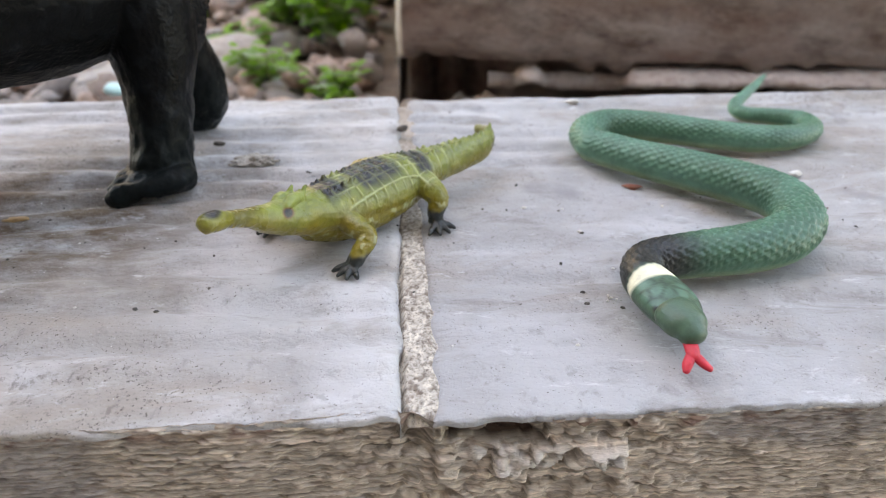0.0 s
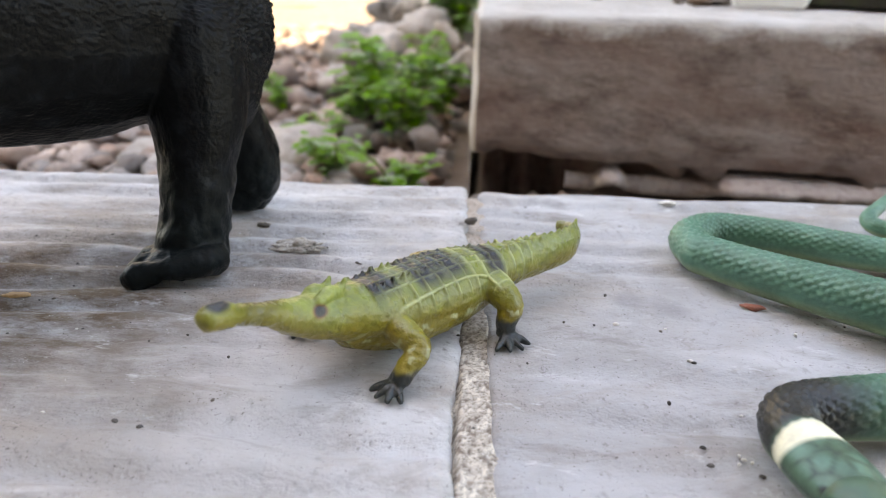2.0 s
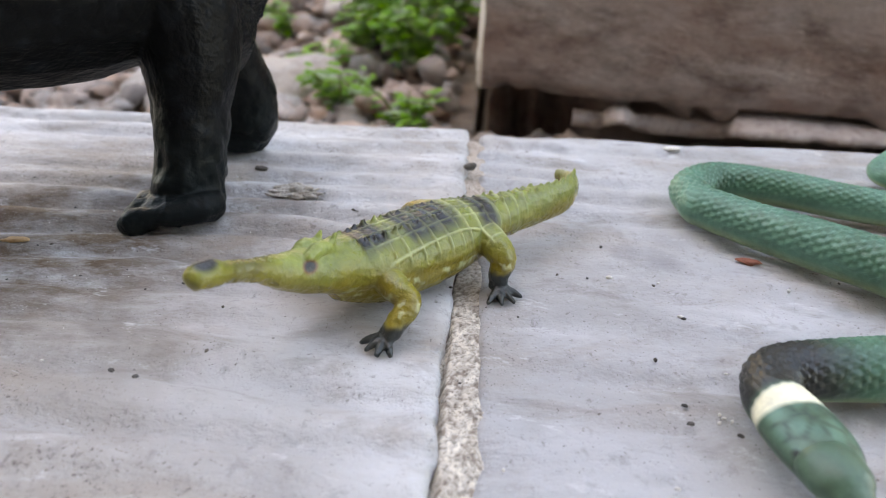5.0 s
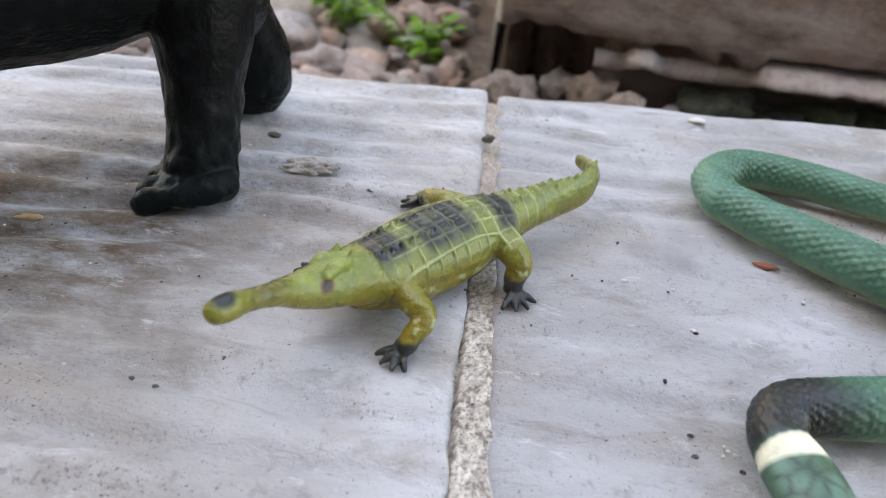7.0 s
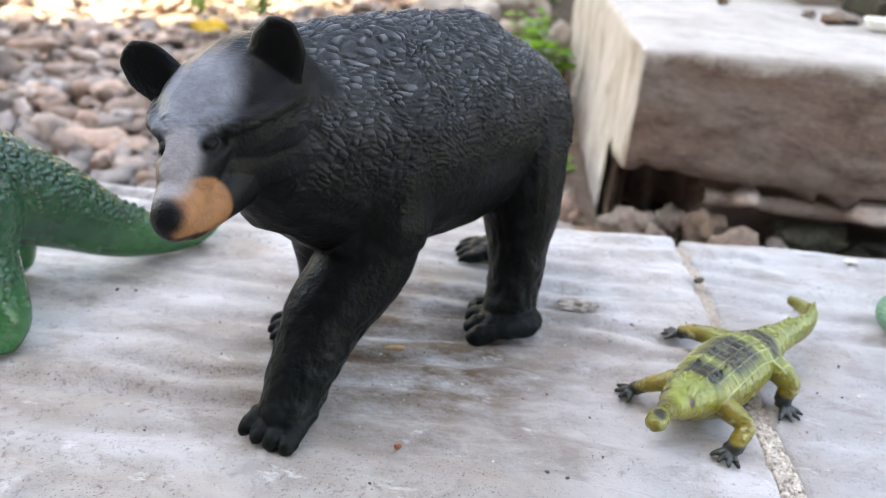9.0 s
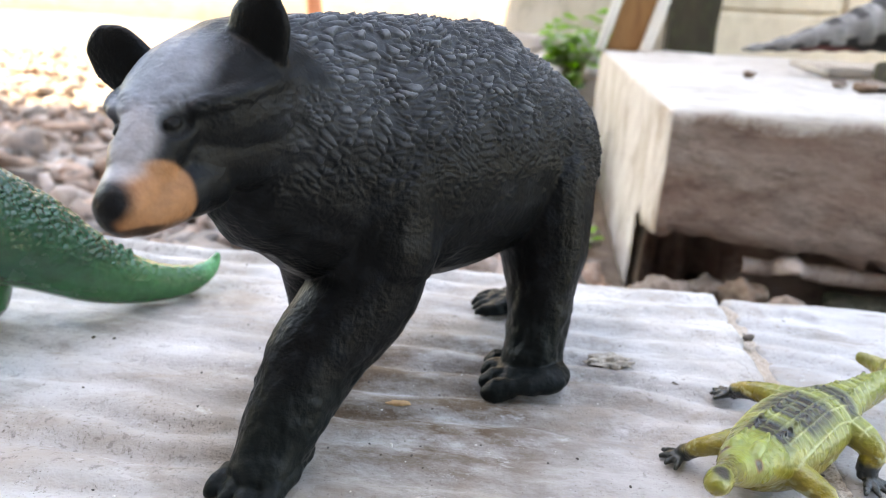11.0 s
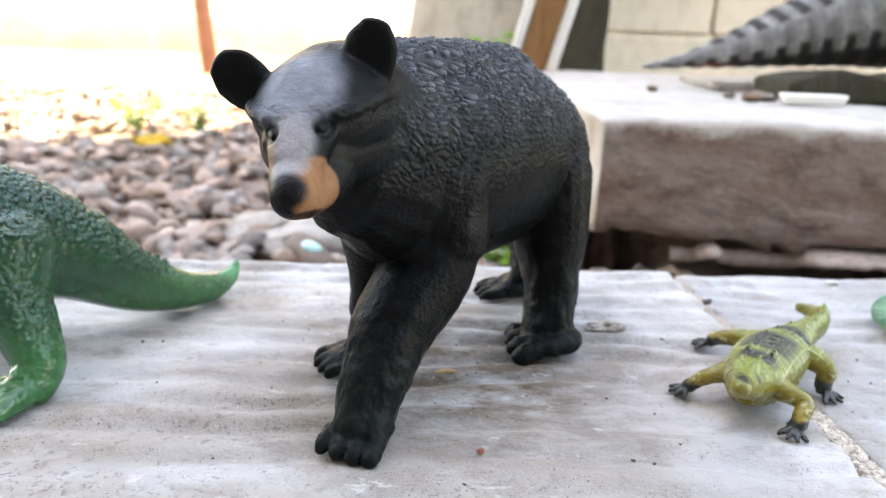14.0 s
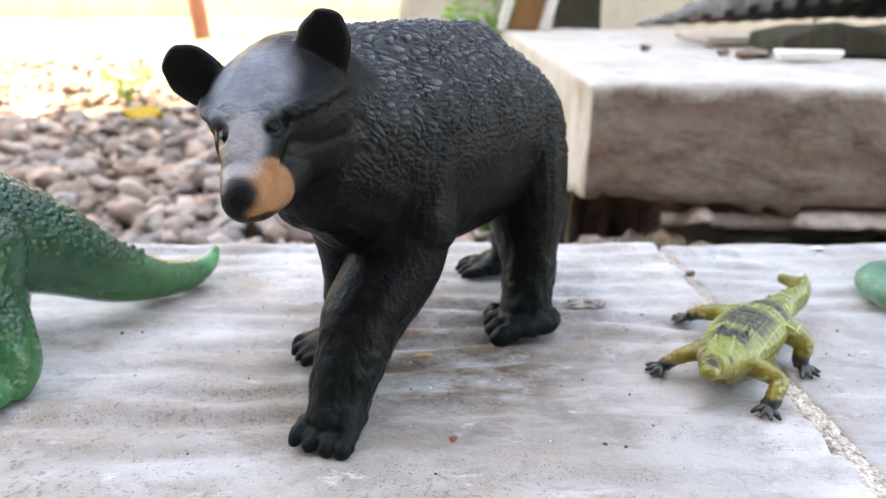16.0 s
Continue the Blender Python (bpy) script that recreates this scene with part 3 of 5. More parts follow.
edge = -0.024 + 0.016 * (bite - 0.5) + 0.006 * np.exp(-((kv[:, 0] + 0.010) / 0.014) ** 2) + 0.004 * np.exp(-((kv[:, 0] - 0.014) / 0.010) ** 2)
# the foot of the front is eaten away
depth = smoothstep(0, 0.006, edge - kv[:, 2]) * (kv[:, 1] < 0.37) * (0.034 + 0.030 * bite + 0.045 * (np.exp(-((kv[:, 0] + 0.012) / 0.007) ** 2) + np.exp(-((kv[:, 0] - 0.010) / 0.010) ** 2)))
kv[:, 1] += depth
kerb.data.vertices.foreach_set("co", kv.astype(np.float32).ravel())
kerb.data.update()
tagged(kerb, "low masonry kerb, brown front and dusty white top", "kerb", kind="structure")


def kerb_lip():
    xs, n = np.arange(0.018, 0.55, 0.0026), 9
    prof = np.linspace(0, math.pi, n)
    X, A = np.meshgrid(xs, prof, indexing="ij")
    x, a = X.ravel(), A.ravel()
    p = np.stack([x / 0.011, np.cos(a) * 0.8, np.sin(a) * 0.8 + 4], 1)
    r = 0.65 + 0.7 * fnoise(p, 4, 3)
    gap = smoothstep(0.40, 0.47, fnoise(np.stack([x / 0.035, x * 0 + 2, x * 0], 1), 5, 2))
    y = 0.336 - 0.017 * np.sin(a) * r * (0.25 + 0.75 * gap)
    z = -0.0290 + 0.0042 * np.cos(a) * r - 0.004 * (1 - gap)
    k = (np.arange(len(xs) - 1)[:, None] * n + np.arange(n - 1)[None, :]).ravel()
    ob = raw("mortar_lip", np.stack([x, y, z], 1), [(int(i), int(i + n), int(i + n + 1), int(i + 1)) for i in k], M_LIP)
    tagged(ob, "broken pale mortar lip under the kerb", "trim", kind="structure")


kerb_lip()


def ground_height(x, y):
    p = np.stack([np.asarray(x) / 0.12, np.asarray(y) / 0.12, np.asarray(x) * 0 + 2], 1)
    q = np.stack([np.asarray(x) / 0.6, np.asarray(y) / 0.6, np.asarray(x) * 0 + 5], 1)
    z = -0.082 + (fnoise(p, 3, 3) - 0.5) * 0.022 + (fnoise(q, 4, 2) - 0.5) * 0.03
    z = z + 0.10 * np.exp(-((x + 0.13) / 0.13) ** 2 - ((y - 1.02) / 0.22) ** 2)
    return z


def ground():
    t = np.linspace(-1, 1, 181)
    xs = -0.3 + np.sinh(t * 5.2) / math.sinh(5.2) * 60
    tt = np.linspace(0, 1, 150)
    ys = 0.19 + np.sinh(tt * 5.6) / math.sinh(5.6) * 60
    X, Y = np.meshgrid(xs, ys, indexing="ij")
    x, y = X.ravel(), Y.ravel()
    z = ground_height(x, y)
    ny = len(ys)
    a = (np.arange(len(xs) - 1)[:, None] * ny + np.arange(ny - 1)[None, :]).ravel()
    ob = raw("ground", np.stack([x, y, z], 1), [(int(k), int(k + ny), int(k + ny + 1), int(k + 1)) for k in a], M_EARTH)
    tagged(ob, "dry brown earth of the sunlit yard", "ground", kind="structure")


ground()


def gravel():
    rnd = np.random.RandomState(5)
    shapes = []
    for k in range(10):
        bm = rock_mesh(k + 1, 1, rnd.uniform(0.55, 0.9), rnd.uniform(0.35, 0.7), 2, 0.85, 1.7)
        shapes.append((np.array([v.co[:] for v in bm.verts]), np.array([[v.index for v in f.verts] for f in bm.faces])))
        bm.free()
    V, F, n = [], [], 0
    placed = 0
    for k in range(7600):
        y = 0.235 + rnd.rand() ** 1.5 * 1.25
        x = rnd.uniform(-1.55, -0.035) * (0.45 + 0.55 * min(1, y / 0.9))
        if y > 0.30 and x > -0.045 - 0.09 * (y - 0.33):
            continue
        r = rnd.uniform(0.005, 0.0135) * (1.6 if rnd.rand() < 0.15 else 1)
        if y > 0.75 and rnd.rand() < 0.45:
            continue
        sv, sf = shapes[rnd.randint(10)]
        e = Euler((rnd.uniform(-0.5, 0.5), rnd.uniform(-0.5, 0.5), rnd.uniform(0, 6.3))).to_matrix()
        p = (sv * r) @ np.array(e).T
        z = float(ground_height(np.array([x]), np.array([y]))[0]) + rnd.uniform(0.0, 0.018)
        V.append(p + (x, y, z))
        F.append(sf + n)
        n += len(sv)
    F = np.concatenate(F)
    ob = raw("gravel", np.concatenate(V), F.tolist(), M_GRAVEL)
    tagged(ob, "brown and grey rounded gravel stones on the earth", "gravel", kind="stuff")


gravel()


def rubble():
    rnd = np.random.RandomState(8)
    spots = [(-0.020, 0.318, 13), (0.004, 0.330, 9), (0.020, 0.322, 12), (0.034, 0.300, 13), (0.055, 0.312, 8), (-0.038, 0.304, 7), (-0.008, 0.300, 10), (0.105, 0.312, 7), (0.16, 0.310, 8)]
    for x, y, r in spots:
        bm = rock_mesh(rnd.randint(50), r * MM * rnd.uniform(1.0, 1.35), r * MM * 0.9, r * MM * rnd.uniform(0.65, 0.85), 3, 0.75, 2.1)
        ob = obj("rubble_stone", bm, M_ROCK)
        h = max(float(ground_height(np.array([x]), np.array([y]))[0]), -0.078)
        ob.matrix_world = pose(x, y, h + 0.026 + r * 0.25 * MM, rnd.uniform(-20, 20), rnd.uniform(-20, 20), rnd.uniform(0, 360))
        tagged(ob, "broken brown stone wedged at the foot of the kerb", "stone", "rubble under the kerb")
        low = rock_mesh(rnd.randint(50), r * MM * 1.3, r * MM * 1.1, r * MM * 0.9, 2, 0.3)
        ob = obj("rubble_stone", low, M_ROCK)
        ob.matrix_world = pose(x + 0.004, y, h + 0.006, 0, 0, rnd.uniform(0, 360))
        tagged(ob, "broken brown stone bedded in earth below the kerb", "stone", "rubble under the kerb")


rubble()


def mossy_rubble():
    """Dark stones packed under the mortar lip along the kerb."""
    rnd = np.random.RandomState(21)
    x = 0.062
    while x < 0.36:
        r = rnd.uniform(7, 12)
        bm = rock_mesh(rnd.randint(50), r * MM * rnd.uniform(1.1, 1.5), r * MM * 0.9, r * MM * rnd.uniform(0.6, 0.85), 3, 0.75, 2.1)
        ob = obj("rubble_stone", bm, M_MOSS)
        ob.matrix_world = pose(x, 0.334 + rnd.uniform(-0.004, 0.004), -0.052 + rnd.uniform(-0.004, 0.004), rnd.uniform(-20, 20), rnd.uniform(-20, 20), rnd.uniform(0, 360))
        tagged(ob, "dark mossy stone packed under the kerb's mortar lip", "stone", "rubble under the kerb")
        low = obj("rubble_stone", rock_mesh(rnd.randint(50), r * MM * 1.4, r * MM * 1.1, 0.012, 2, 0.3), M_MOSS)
        low.matrix_world = pose(x + 0.005, 0.334, -0.069, 0, 0, rnd.uniform(0, 360))
        tagged(low, "dark mossy stone bedded in earth below the kerb", "stone", "rubble under the kerb")
        x += r * MM * 1.7


mossy_rubble()


# ---- yard behind ----
def slat(parent, name, x0, x1, z0, z1, y, thick, lean, material, label=""):
    bm = bmesh.new()
    box(bm, x0, x1, y, y + thick, z0, z1, 0.0015, 1)
    for v in bm.verts:
        v.co.x += lean * (v.co.z - z0)
    return part(name, bm, material, parent, label, False)


frame_board = empty("leaning_board")
slat(frame_board, "panel", -0.062, -0.030, 0.041, 1.15, 0.735, 0.018, 0.25, M_WOOD, "orange-brown wooden panel")
slat(frame_board, "edge_strip", -0.073, -0.0635, 0.041, 1.15, 0.729, 0.030, 0.25, M_WHITE, "white painted strip")
slat(frame_board, "edge_strip", -0.0285, -0.018, 0.041, 1.15, 0.729, 0.030, 0.25, M_WHITE, "white painted strip")
tagged(frame_board, "orange-brown board with white painted edges leaning on the kerb", "board")


def pier():
    ob = rough_block("concrete_pier", -0.262, 0.10, 1.30, 1.46, -0.12, 1.0, 0.06, 0.010, (M_CONCRETE, M_CONCRETE, M_CONCRETE), None, 0.0, 4)
    for v in ob.data.vertices:
        v.co.x += 0.12 * v.co.z * (1 if v.co.x < -0.1 else 0)
    tagged(ob, "stained grey concrete pier with a slanting side", "pier", kind="structure")


pier()

dark_post = rough_block("timber_post", 0.030, 0.105, 1.20, 1.27, -0.09, 1.2, 0.05, 0.010, (M_DARKWOOD, M_DARKWOOD, M_DARKWOOD), None, 0.0, 6)
tagged(dark_post, "dark mossy timber post beside the pier", "post")


def block_wall():
    wall = empty("wall_blocks")
    tagged(wall, "beige painted block wall with flat joints", "wall", kind="structure")
    bm = bmesh.new()
    box(bm, 0.11, 2.2, 1.345, 1.45, -0.1, 1.4)
    part("mortar", bm, M_BLOCK, wall, "", False)
    me = None
    for row in range(8):
        z = -0.112 + row * 0.2
        for col in range(6):
            x = 0.12 + col * 0.40 - (0.2 if row % 2 else 0.0)
            x0, x1 = max(x, 0.112), x + 0.394
            bm = bmesh.new()
            box(bm, x0, x1, 1.335, 1.40, z, z + 0.195, 0.004, 1)
            part("block", bm, M_BLOCK, wall, "", False)


block_wall()


def garden_wall():
    wall = rough_block("wall_garden", -5.0, 1.6, 3.6, 3.8, -0.15, 2.0, 0.25, 0.02, (M_WALL, M_WALL, M_WALL), None, 0.0, 2)
    tagged(wall, "pale cream garden wall in full sun", "wall", kind="structure")
    base_ob = rough_block("wall_plinth", -5.0, 1.6, 3.52, 3.6, -0.15, 0.10, 0.15, 0.02, (M_PLINTH, M_PLINTH, M_PLINTH), None, 0.0, 3)
    tagged(base_ob, "tan rendered plinth along the garden wall", "trim", kind="structure")


garden_wall()


def upright_pipe():
    bm = bmesh.new()
    bmesh.ops.create_cone(bm, cap_ends=True, segments=20, radius1=0.026, radius2=0.024, depth=0.9, matrix=pose(0, 0, 0.36))
    pipe = obj("pipe", bm, M_PIPE)
    bm = bmesh.new()
    bmesh.ops.create_cone(bm, cap_ends=True, segments=20, radius1=0.031, radius2=0.030, depth=0.05, matrix=pose(0, 0, 0.78))
    part("collar", bm, M_PIPE, pipe)
    pipe.matrix_world = pose(-1.03, 2.2, -0.02, 0, -4, 0)
    tagged(pipe, "rusty red pipe standing in the yard", "pipe")


upright_pipe()


def leafy_plant(x, y, size, seed, stems):
    rnd = np.random.RandomState(seed)
    z = float(ground_height(np.array([x]), np.array([y]))[0])
    plant = empty("weed_plant", pose(x, y, z))
    tagged(plant, "fresh green leafy weed growing between stones", "plant", "weeds in the gravel")
    for k in range(stems):
        a, lean = rnd.uniform(0, 6.3), rnd.uniform(0.15, 0.75)
        h = size * rnd.uniform(0.6, 1.0)
        tip = np.array((math.cos(a) * lean * h, math.sin(a) * lean * h, h))
        vs, fs = [], []
        mid = tip * np.array((0.35, 0.35, 0.6))
        limb(vs, fs, [(0, 0, -4, 1.1, 1.1), (*(mid * 1000), 0.8, 0.8), (*(tip * 1000), 0.35, 0.35)], 6, 6, (0, 1, 0.2))
        part("stem", bm_from(vs, fs), M_STEM, plant)
        lv, lf = [], []
        for j in range(16):
            t = 0.25 + 0.75 * j / 15
            c = (mid * 2 * t * (1 - t) + tip * t * t) + rnd.normal(0, 0.002, 3)
            b = rnd.uniform(0, 6.3)
            d = np.array((math.cos(b), math.sin(b), rnd.uniform(-0.25, 0.45)))
            s = np.cross(d, (0, 0, 1))
            s /= np.linalg.norm(s)
            L = size * rnd.uniform(0.16, 0.27)
            W = L * 0.34
            n = len(lv)
            up = np.cross(s, d) * L * 0.12
            for q in (c, c + d * L * 0.3 + s * W - up, c + d * L * 0.7 + s * W * 0.8 - up, c + d * L - up * 2, c + d * L * 0.7 - s * W * 0.8 - up, c + d * L * 0.3 - s * W - up, c + d * L * 0.35, c + d * L * 0.7):
                lv.append(q)
            lf += [(n, n + 6, n + 1), (n + 1, n + 6, n + 7, n + 2), (n + 2, n + 7, n + 3), (n, n + 5, n + 6), (n + 5, n + 4, n + 7, n + 6), (n + 4, n + 3, n + 7)]
        raw("leaves", lv, lf, M_LEAF, plant)


def bm_from(vs, fs):
    bm = bmesh.new()
    vv = [bm.verts.new(tuple(np.array(v) * MM)) for v in vs]
    for f in fs:
        bm.faces.new([vv[i] for i in f])
    return bm


for spot in ((-0.130, 0.58, 0.075, 1, 13), (-0.100, 0.53, 0.060, 3, 10), (-0.110, 0.68, 0.065, 5, 10), (-0.115, 0.43, 0.035, 6, 6), (-0.52, 0.95, 0.05, 8, 5),
             (-0.150, 0.48, 0.042, 10, 7), (-0.088, 0.60, 0.065, 13, 9), (-0.100, 0.86, 0.10, 12, 10), (-0.115, 0.40, 0.040, 18, 8), (-0.072, 0.385, 0.040, 17, 8), (-0.235, 0.62, 0.04, 15, 6), (-0.27, 0.66, 0.035, 9, 6),
             (-0.155, 0.56, 0.050, 2, 8), (-0.60, 0.92, 0.05, 4, 6)):
    leafy_plant(*spot)


def mound_stones():
    rnd = np.random.RandomState(31)
    stone = mineral("grey_field_stone", (0.42, 0.37, 0.33), (0.30, 0.26, 0.23), (0.5, 0.46, 0.42), 40, 200, 0.85, (1, 1, 1), ((90, 0.003), (400, 0.0008)), vary=0.3)
    for k in range(24):
        x, y = rnd.uniform(-0.215, -0.08), rnd.uniform(0.68, 1.0)
        r = rnd.uniform(0.016, 0.034)
        ob = obj("stone", rock_mesh(rnd.randint(60), r * 1.2, r, r * 0.75, 3, 0.7, 1.6), stone)
        ob.matrix_world = pose(x, y, float(ground_height(np.array([x]), np.array([y]))[0]) + r * 0.55, rnd.uniform(-15, 15), rnd.uniform(-15, 15), rnd.uniform(0, 360))
        tagged(ob, "grey field stone on a heap among green weeds", "stone", "stones of the heap")
    for x, y, r in ((-0.20, 0.40, 0.026), (-0.165, 0.43, 0.030), (-0.245, 0.43, 0.022), (-0.075, 0.315, 0.018)):
        ob = obj("stone", rock_mesh(int(r * 1000), r * 1.3, r, r * 0.6, 3, 0.6, 1.6), stone)
        ob.matrix_world = pose(x, y, float(ground_height(np.array([x]), np.array([y]))[0]) + r * 0.6, 0, 0, 40)
        tagged(ob, "larger grey stone lying in the gravel", "stone", "large stones in the gravel")


mound_stones()


def fallen_leaf(x, y, r, material, label):
    bm = bmesh.new()
    bmesh.ops.create_grid(bm, x_segments=8, y_segments=6, size=1)
    for v in bm.verts:
        w = math.sqrt(max(0.0, 1 - abs(v.co.x) ** 1.7)) * 0.55
        v.co = (v.co.x * r, v.co.y * w * r, (abs(v.co.y) * 0.3 + 0.12 * math.sin(3 * v.co.x)) * r)
    bmesh.ops.solidify(bm, geom=bm.faces[:], thickness=0.0006)
    ob = obj("fallen_leaf", bm, material)
    ob.matrix_world = pose(x, y, float(ground_height(np.array([x]), np.array([y]))[0]) + 0.028, 20, 10, 35)
    tagged(ob, label, "leaf")


fallen_leaf(-0.475, 0.72, 0.022, M_YELLOW, "yellow fallen leaf on the gravel")
fallen_leaf(-0.60, 1.05, 0.035, M_LEAF, "green fallen leaf on the gravel")


def plastic_scrap():
    bm = rock_mesh(4, 0.007, 0.006, 0.004, 2, 0.3)
    m, nt, b = base("pale_cyan_plastic", 0.3, 0.5)
    nt.links.new(mixc(nt, ramp(nt, noise_tex(nt, coords(nt), 300), 0, 1), (0.35, 0.62, 0.62), (0.5, 0.75, 0.74)), b.inputs["Base Color"])
    ob = obj("plastic_scrap", bm, m)
    x, y = -0.19, 0.36
    ob.matrix_world = pose(x, y, -0.050, 10, 20, 40)
    tagged(ob, "small pale cyan plastic scrap among the stones", "scrap")


plastic_scrap()


# ---- unseen walls and floor added behind the camera to shape the light ----
def light_shapers():
    # unseen floor, added as a reflector for the ledge's front face
    bm = bmesh.new()
    box(bm, -6, 6, -0.70, 0.10, -0.44, -0.34)
    tagged(obj("bounce_floor", bm, M_BOUNCE, None, False), "unseen pale floor added to bounce light onto the ledge's front", "floor", kind="structure")
    # unseen wall, added so that its shadow covers the ledge
    bm = bmesh.new()
    box(bm, -6.0, 1.2, -0.90, -0.70, -0.44, 4.0)
    tagged(obj("sun_screen_wall", bm, M_SCREEN, None, False), "unseen dim grey wall added to keep the sun off the ledge", "wall", kind="structure")
    # unseen higher part, added to keep the sun off pier and board
    bm = bmesh.new()
    box(bm, -1.72, 0.9, -0.90, -0.705, 4.0, 7.6)
    tagged(obj("sun_screen_top", bm, M_SCREEN, None, False), "unseen dim grey upper wall added to shade the pier", "wall", kind="structure")


light_shapers()


# ---- toy bear ----
def fur(p, seed):
    """Chiselled locks about 3.5 mm long and 1 mm wide that flow back and down over the body: their height and edges."""
    warp = (np.stack([fnoise(p / 9 + k * 17, seed + k, 2) for k in range(3)], 1) - 0.5) * 7
    q = p + warp
    along_back = q @ np.array((0.50, 0.80, -0.33))
    sideways = q @ np.array((0.85, -0.53, 0.0))
    height = q @ np.array((-0.17, -0.28, -0.94))
    f1, f2, off = cells(np.stack([along_back / 3.5, sideways / 1.05, height / 1.05], 1) + 60, seed)
    return np.clip(0.5 + 0.6 * off[:, 0], 0, 1) * smoothstep(0.0, 0.30, f2 - f1)


def paw(vs, fs, x, y, ang, w, length, toes=4, r=1.7):
    """A foot with its toes and claws, pointing towards ang degrees."""
    c, s = math.cos(radians(ang)), math.sin(radians(ang))
    limb(vs, fs, [(x - c * length * 0.45, y - s * length * 0.45, 3.6, w * 0.8, 3.4), (x, y, 3.4, w, 3.3), (x + c * length * 0.35, y + s * length * 0.35, 2.7, w * 0.9, 2.4)], 1.2)
    for k in range(toes):
        o = (k / (toes - 1) - 0.5) * 2 * (w - r * 0.75)
        bx, by = x + c * length * 0.30 - s * o, y + s * length * 0.30 + c * o
        f = 1 - 0.22 * abs(o) / w
        limb(vs, fs, [(bx, by, 2.6, r * 0.9, r), (bx + c * length * 0.28 * f, by + s * length * 0.28 * f, 2.1, r, r * 1.05),
                      (bx + c * length * 0.40 * f, by + s * length * 0.40 * f, 1.4, r * 0.75, r * 0.8)], 0.8, 12)
        limb(vs, fs, [(bx + c * length * 0.42 * f, by + s * length * 0.42 * f, 1.6, 0.6, 0.6), (bx + c * length * 0.50 * f, by + s * length * 0.50 * f, 0.6, 0.35, 0.35)], 0.5, 8)


def toy_bear():
    V, F = [], []
    hx, hz = 1.2, 0.8

    def head(rows, *more):
        limb(V, F, [(x + hx, y, z + hz, w, h) for x, y, z, w, h in rows], *more)

    # trunk from rump to chest
    limb(V, F, [(-68, 176.5, 40, 9.5, 12.5), (-69.4, 170, 43.6, 15.2, 18.4), (-76, 159.5, 48.6, 18.4, 21.8), (-85, 146, 51.2, 19.5, 25.8), (-95, 130, 52, 18.8, 25), (-103, 118, 53, 16.2, 23), (-109, 108, 55.5, 13, 17)])
    # level back from withers to neck
    limb(V, F, [(-82, 149, 68, 10.5, 9.8), (-94, 131, 68.8, 11, 9.9), (-103, 118, 69.3, 10.5, 9.4), (-110, 107, 70.0, 9.2, 8.0)])
    # haunch
    limb(V, F, [(-69, 169, 41, 11, 17), (-66.5, 162, 35, 10.5, 15)])
    # shoulder
    limb(V, F, [(-93.5, 122, 60, 7, 10), (-91.5, 120, 48, 9, 11), (-91.5, 117.5, 38, 9.5, 10)])
    # neck and skull
    head([(-102, 120, 56, 15, 17), (-108, 111, 61.5, 14, 15), (-112, 106, 65.5, 13, 12.0), (-113.6, 101, 65.0, 13, 11.6), (-115, 95.5, 64.4, 12.4, 10.0), (-115.6, 90.5, 62.8, 10.4, 7.6), (-116, 87, 60.6, 6.8, 5.4)])
    head([(-106.5, 104, 60, 8, 9), (-109.5, 95, 59, 5.5, 7), (-112, 88, 58.5, 4, 5)])
    head([(-120, 101, 60.5, 6, 8), (-120.5, 94, 59.5, 5, 6.5), (-118.6, 87, 58.8, 3.5, 4.5)])
    # muzzle
    head([(-116, 90, 61.5, 7, 6.5), (-115.3, 83, 57.8, 5.0, 5.2), (-114.6, 78, 55.4, 4.2, 4.5), (-114.2, 75.6, 54.5, 3.8, 4.0)])
    # lower jaw
    head([(-112.0, 89, 55.5, 5.0, 5.2), (-112.6, 81, 54.0, 3.6, 3.7), (-113.0, 77, 53.4, 3.2, 3.0)])
    # forehead runs straight into the bridge of the nose
    head([(-115.0, 97, 68.3, 10.5, 6.2), (-115.3, 90.5, 66.0, 8.8, 5.0), (-115.2, 85, 63.0, 6.2, 4.0), (-114.8, 80, 58.8, 4.4, 3.4)])
    # brow ridges run back towards the ears
    head([(-109.6, 85.6, 65.8, 1.4, 1.1), (-108.2, 88.6, 66.6, 2.4, 1.6), (-105.0, 95.5, 68.0, 2.8, 2.2), (-103.0, 101, 67.6, 2, 2)], 1.0)
    head([(-120.6, 84.0, 64.6, 1.3, 1.1), (-122.6, 87.4, 65.1, 2.2, 1.6), (-125.6, 94, 65.4, 2.4, 1.8)], 1.0)
    # ears
    head([(-108.3, 98.5, 69.0, 4.0, 2.0), (-107.0, 98, 73.0, 5.0, 1.8), (-105.8, 97.7, 77.4, 4.7, 1.5), (-105.2, 97.5, 80.2, 2.8, 1.1)], 0.8, 20, (0, -1, 0.1))
    head([(-125.0, 98.5, 66.8, 3.6, 2.0), (-128.4, 98, 68.9, 4.8, 1.8), (-131.4, 97.7, 71.2, 4.7, 1.5), (-133.6, 97.5, 72.6, 3.0, 1.1)], 0.8, 20, (0, -1, 0.1))
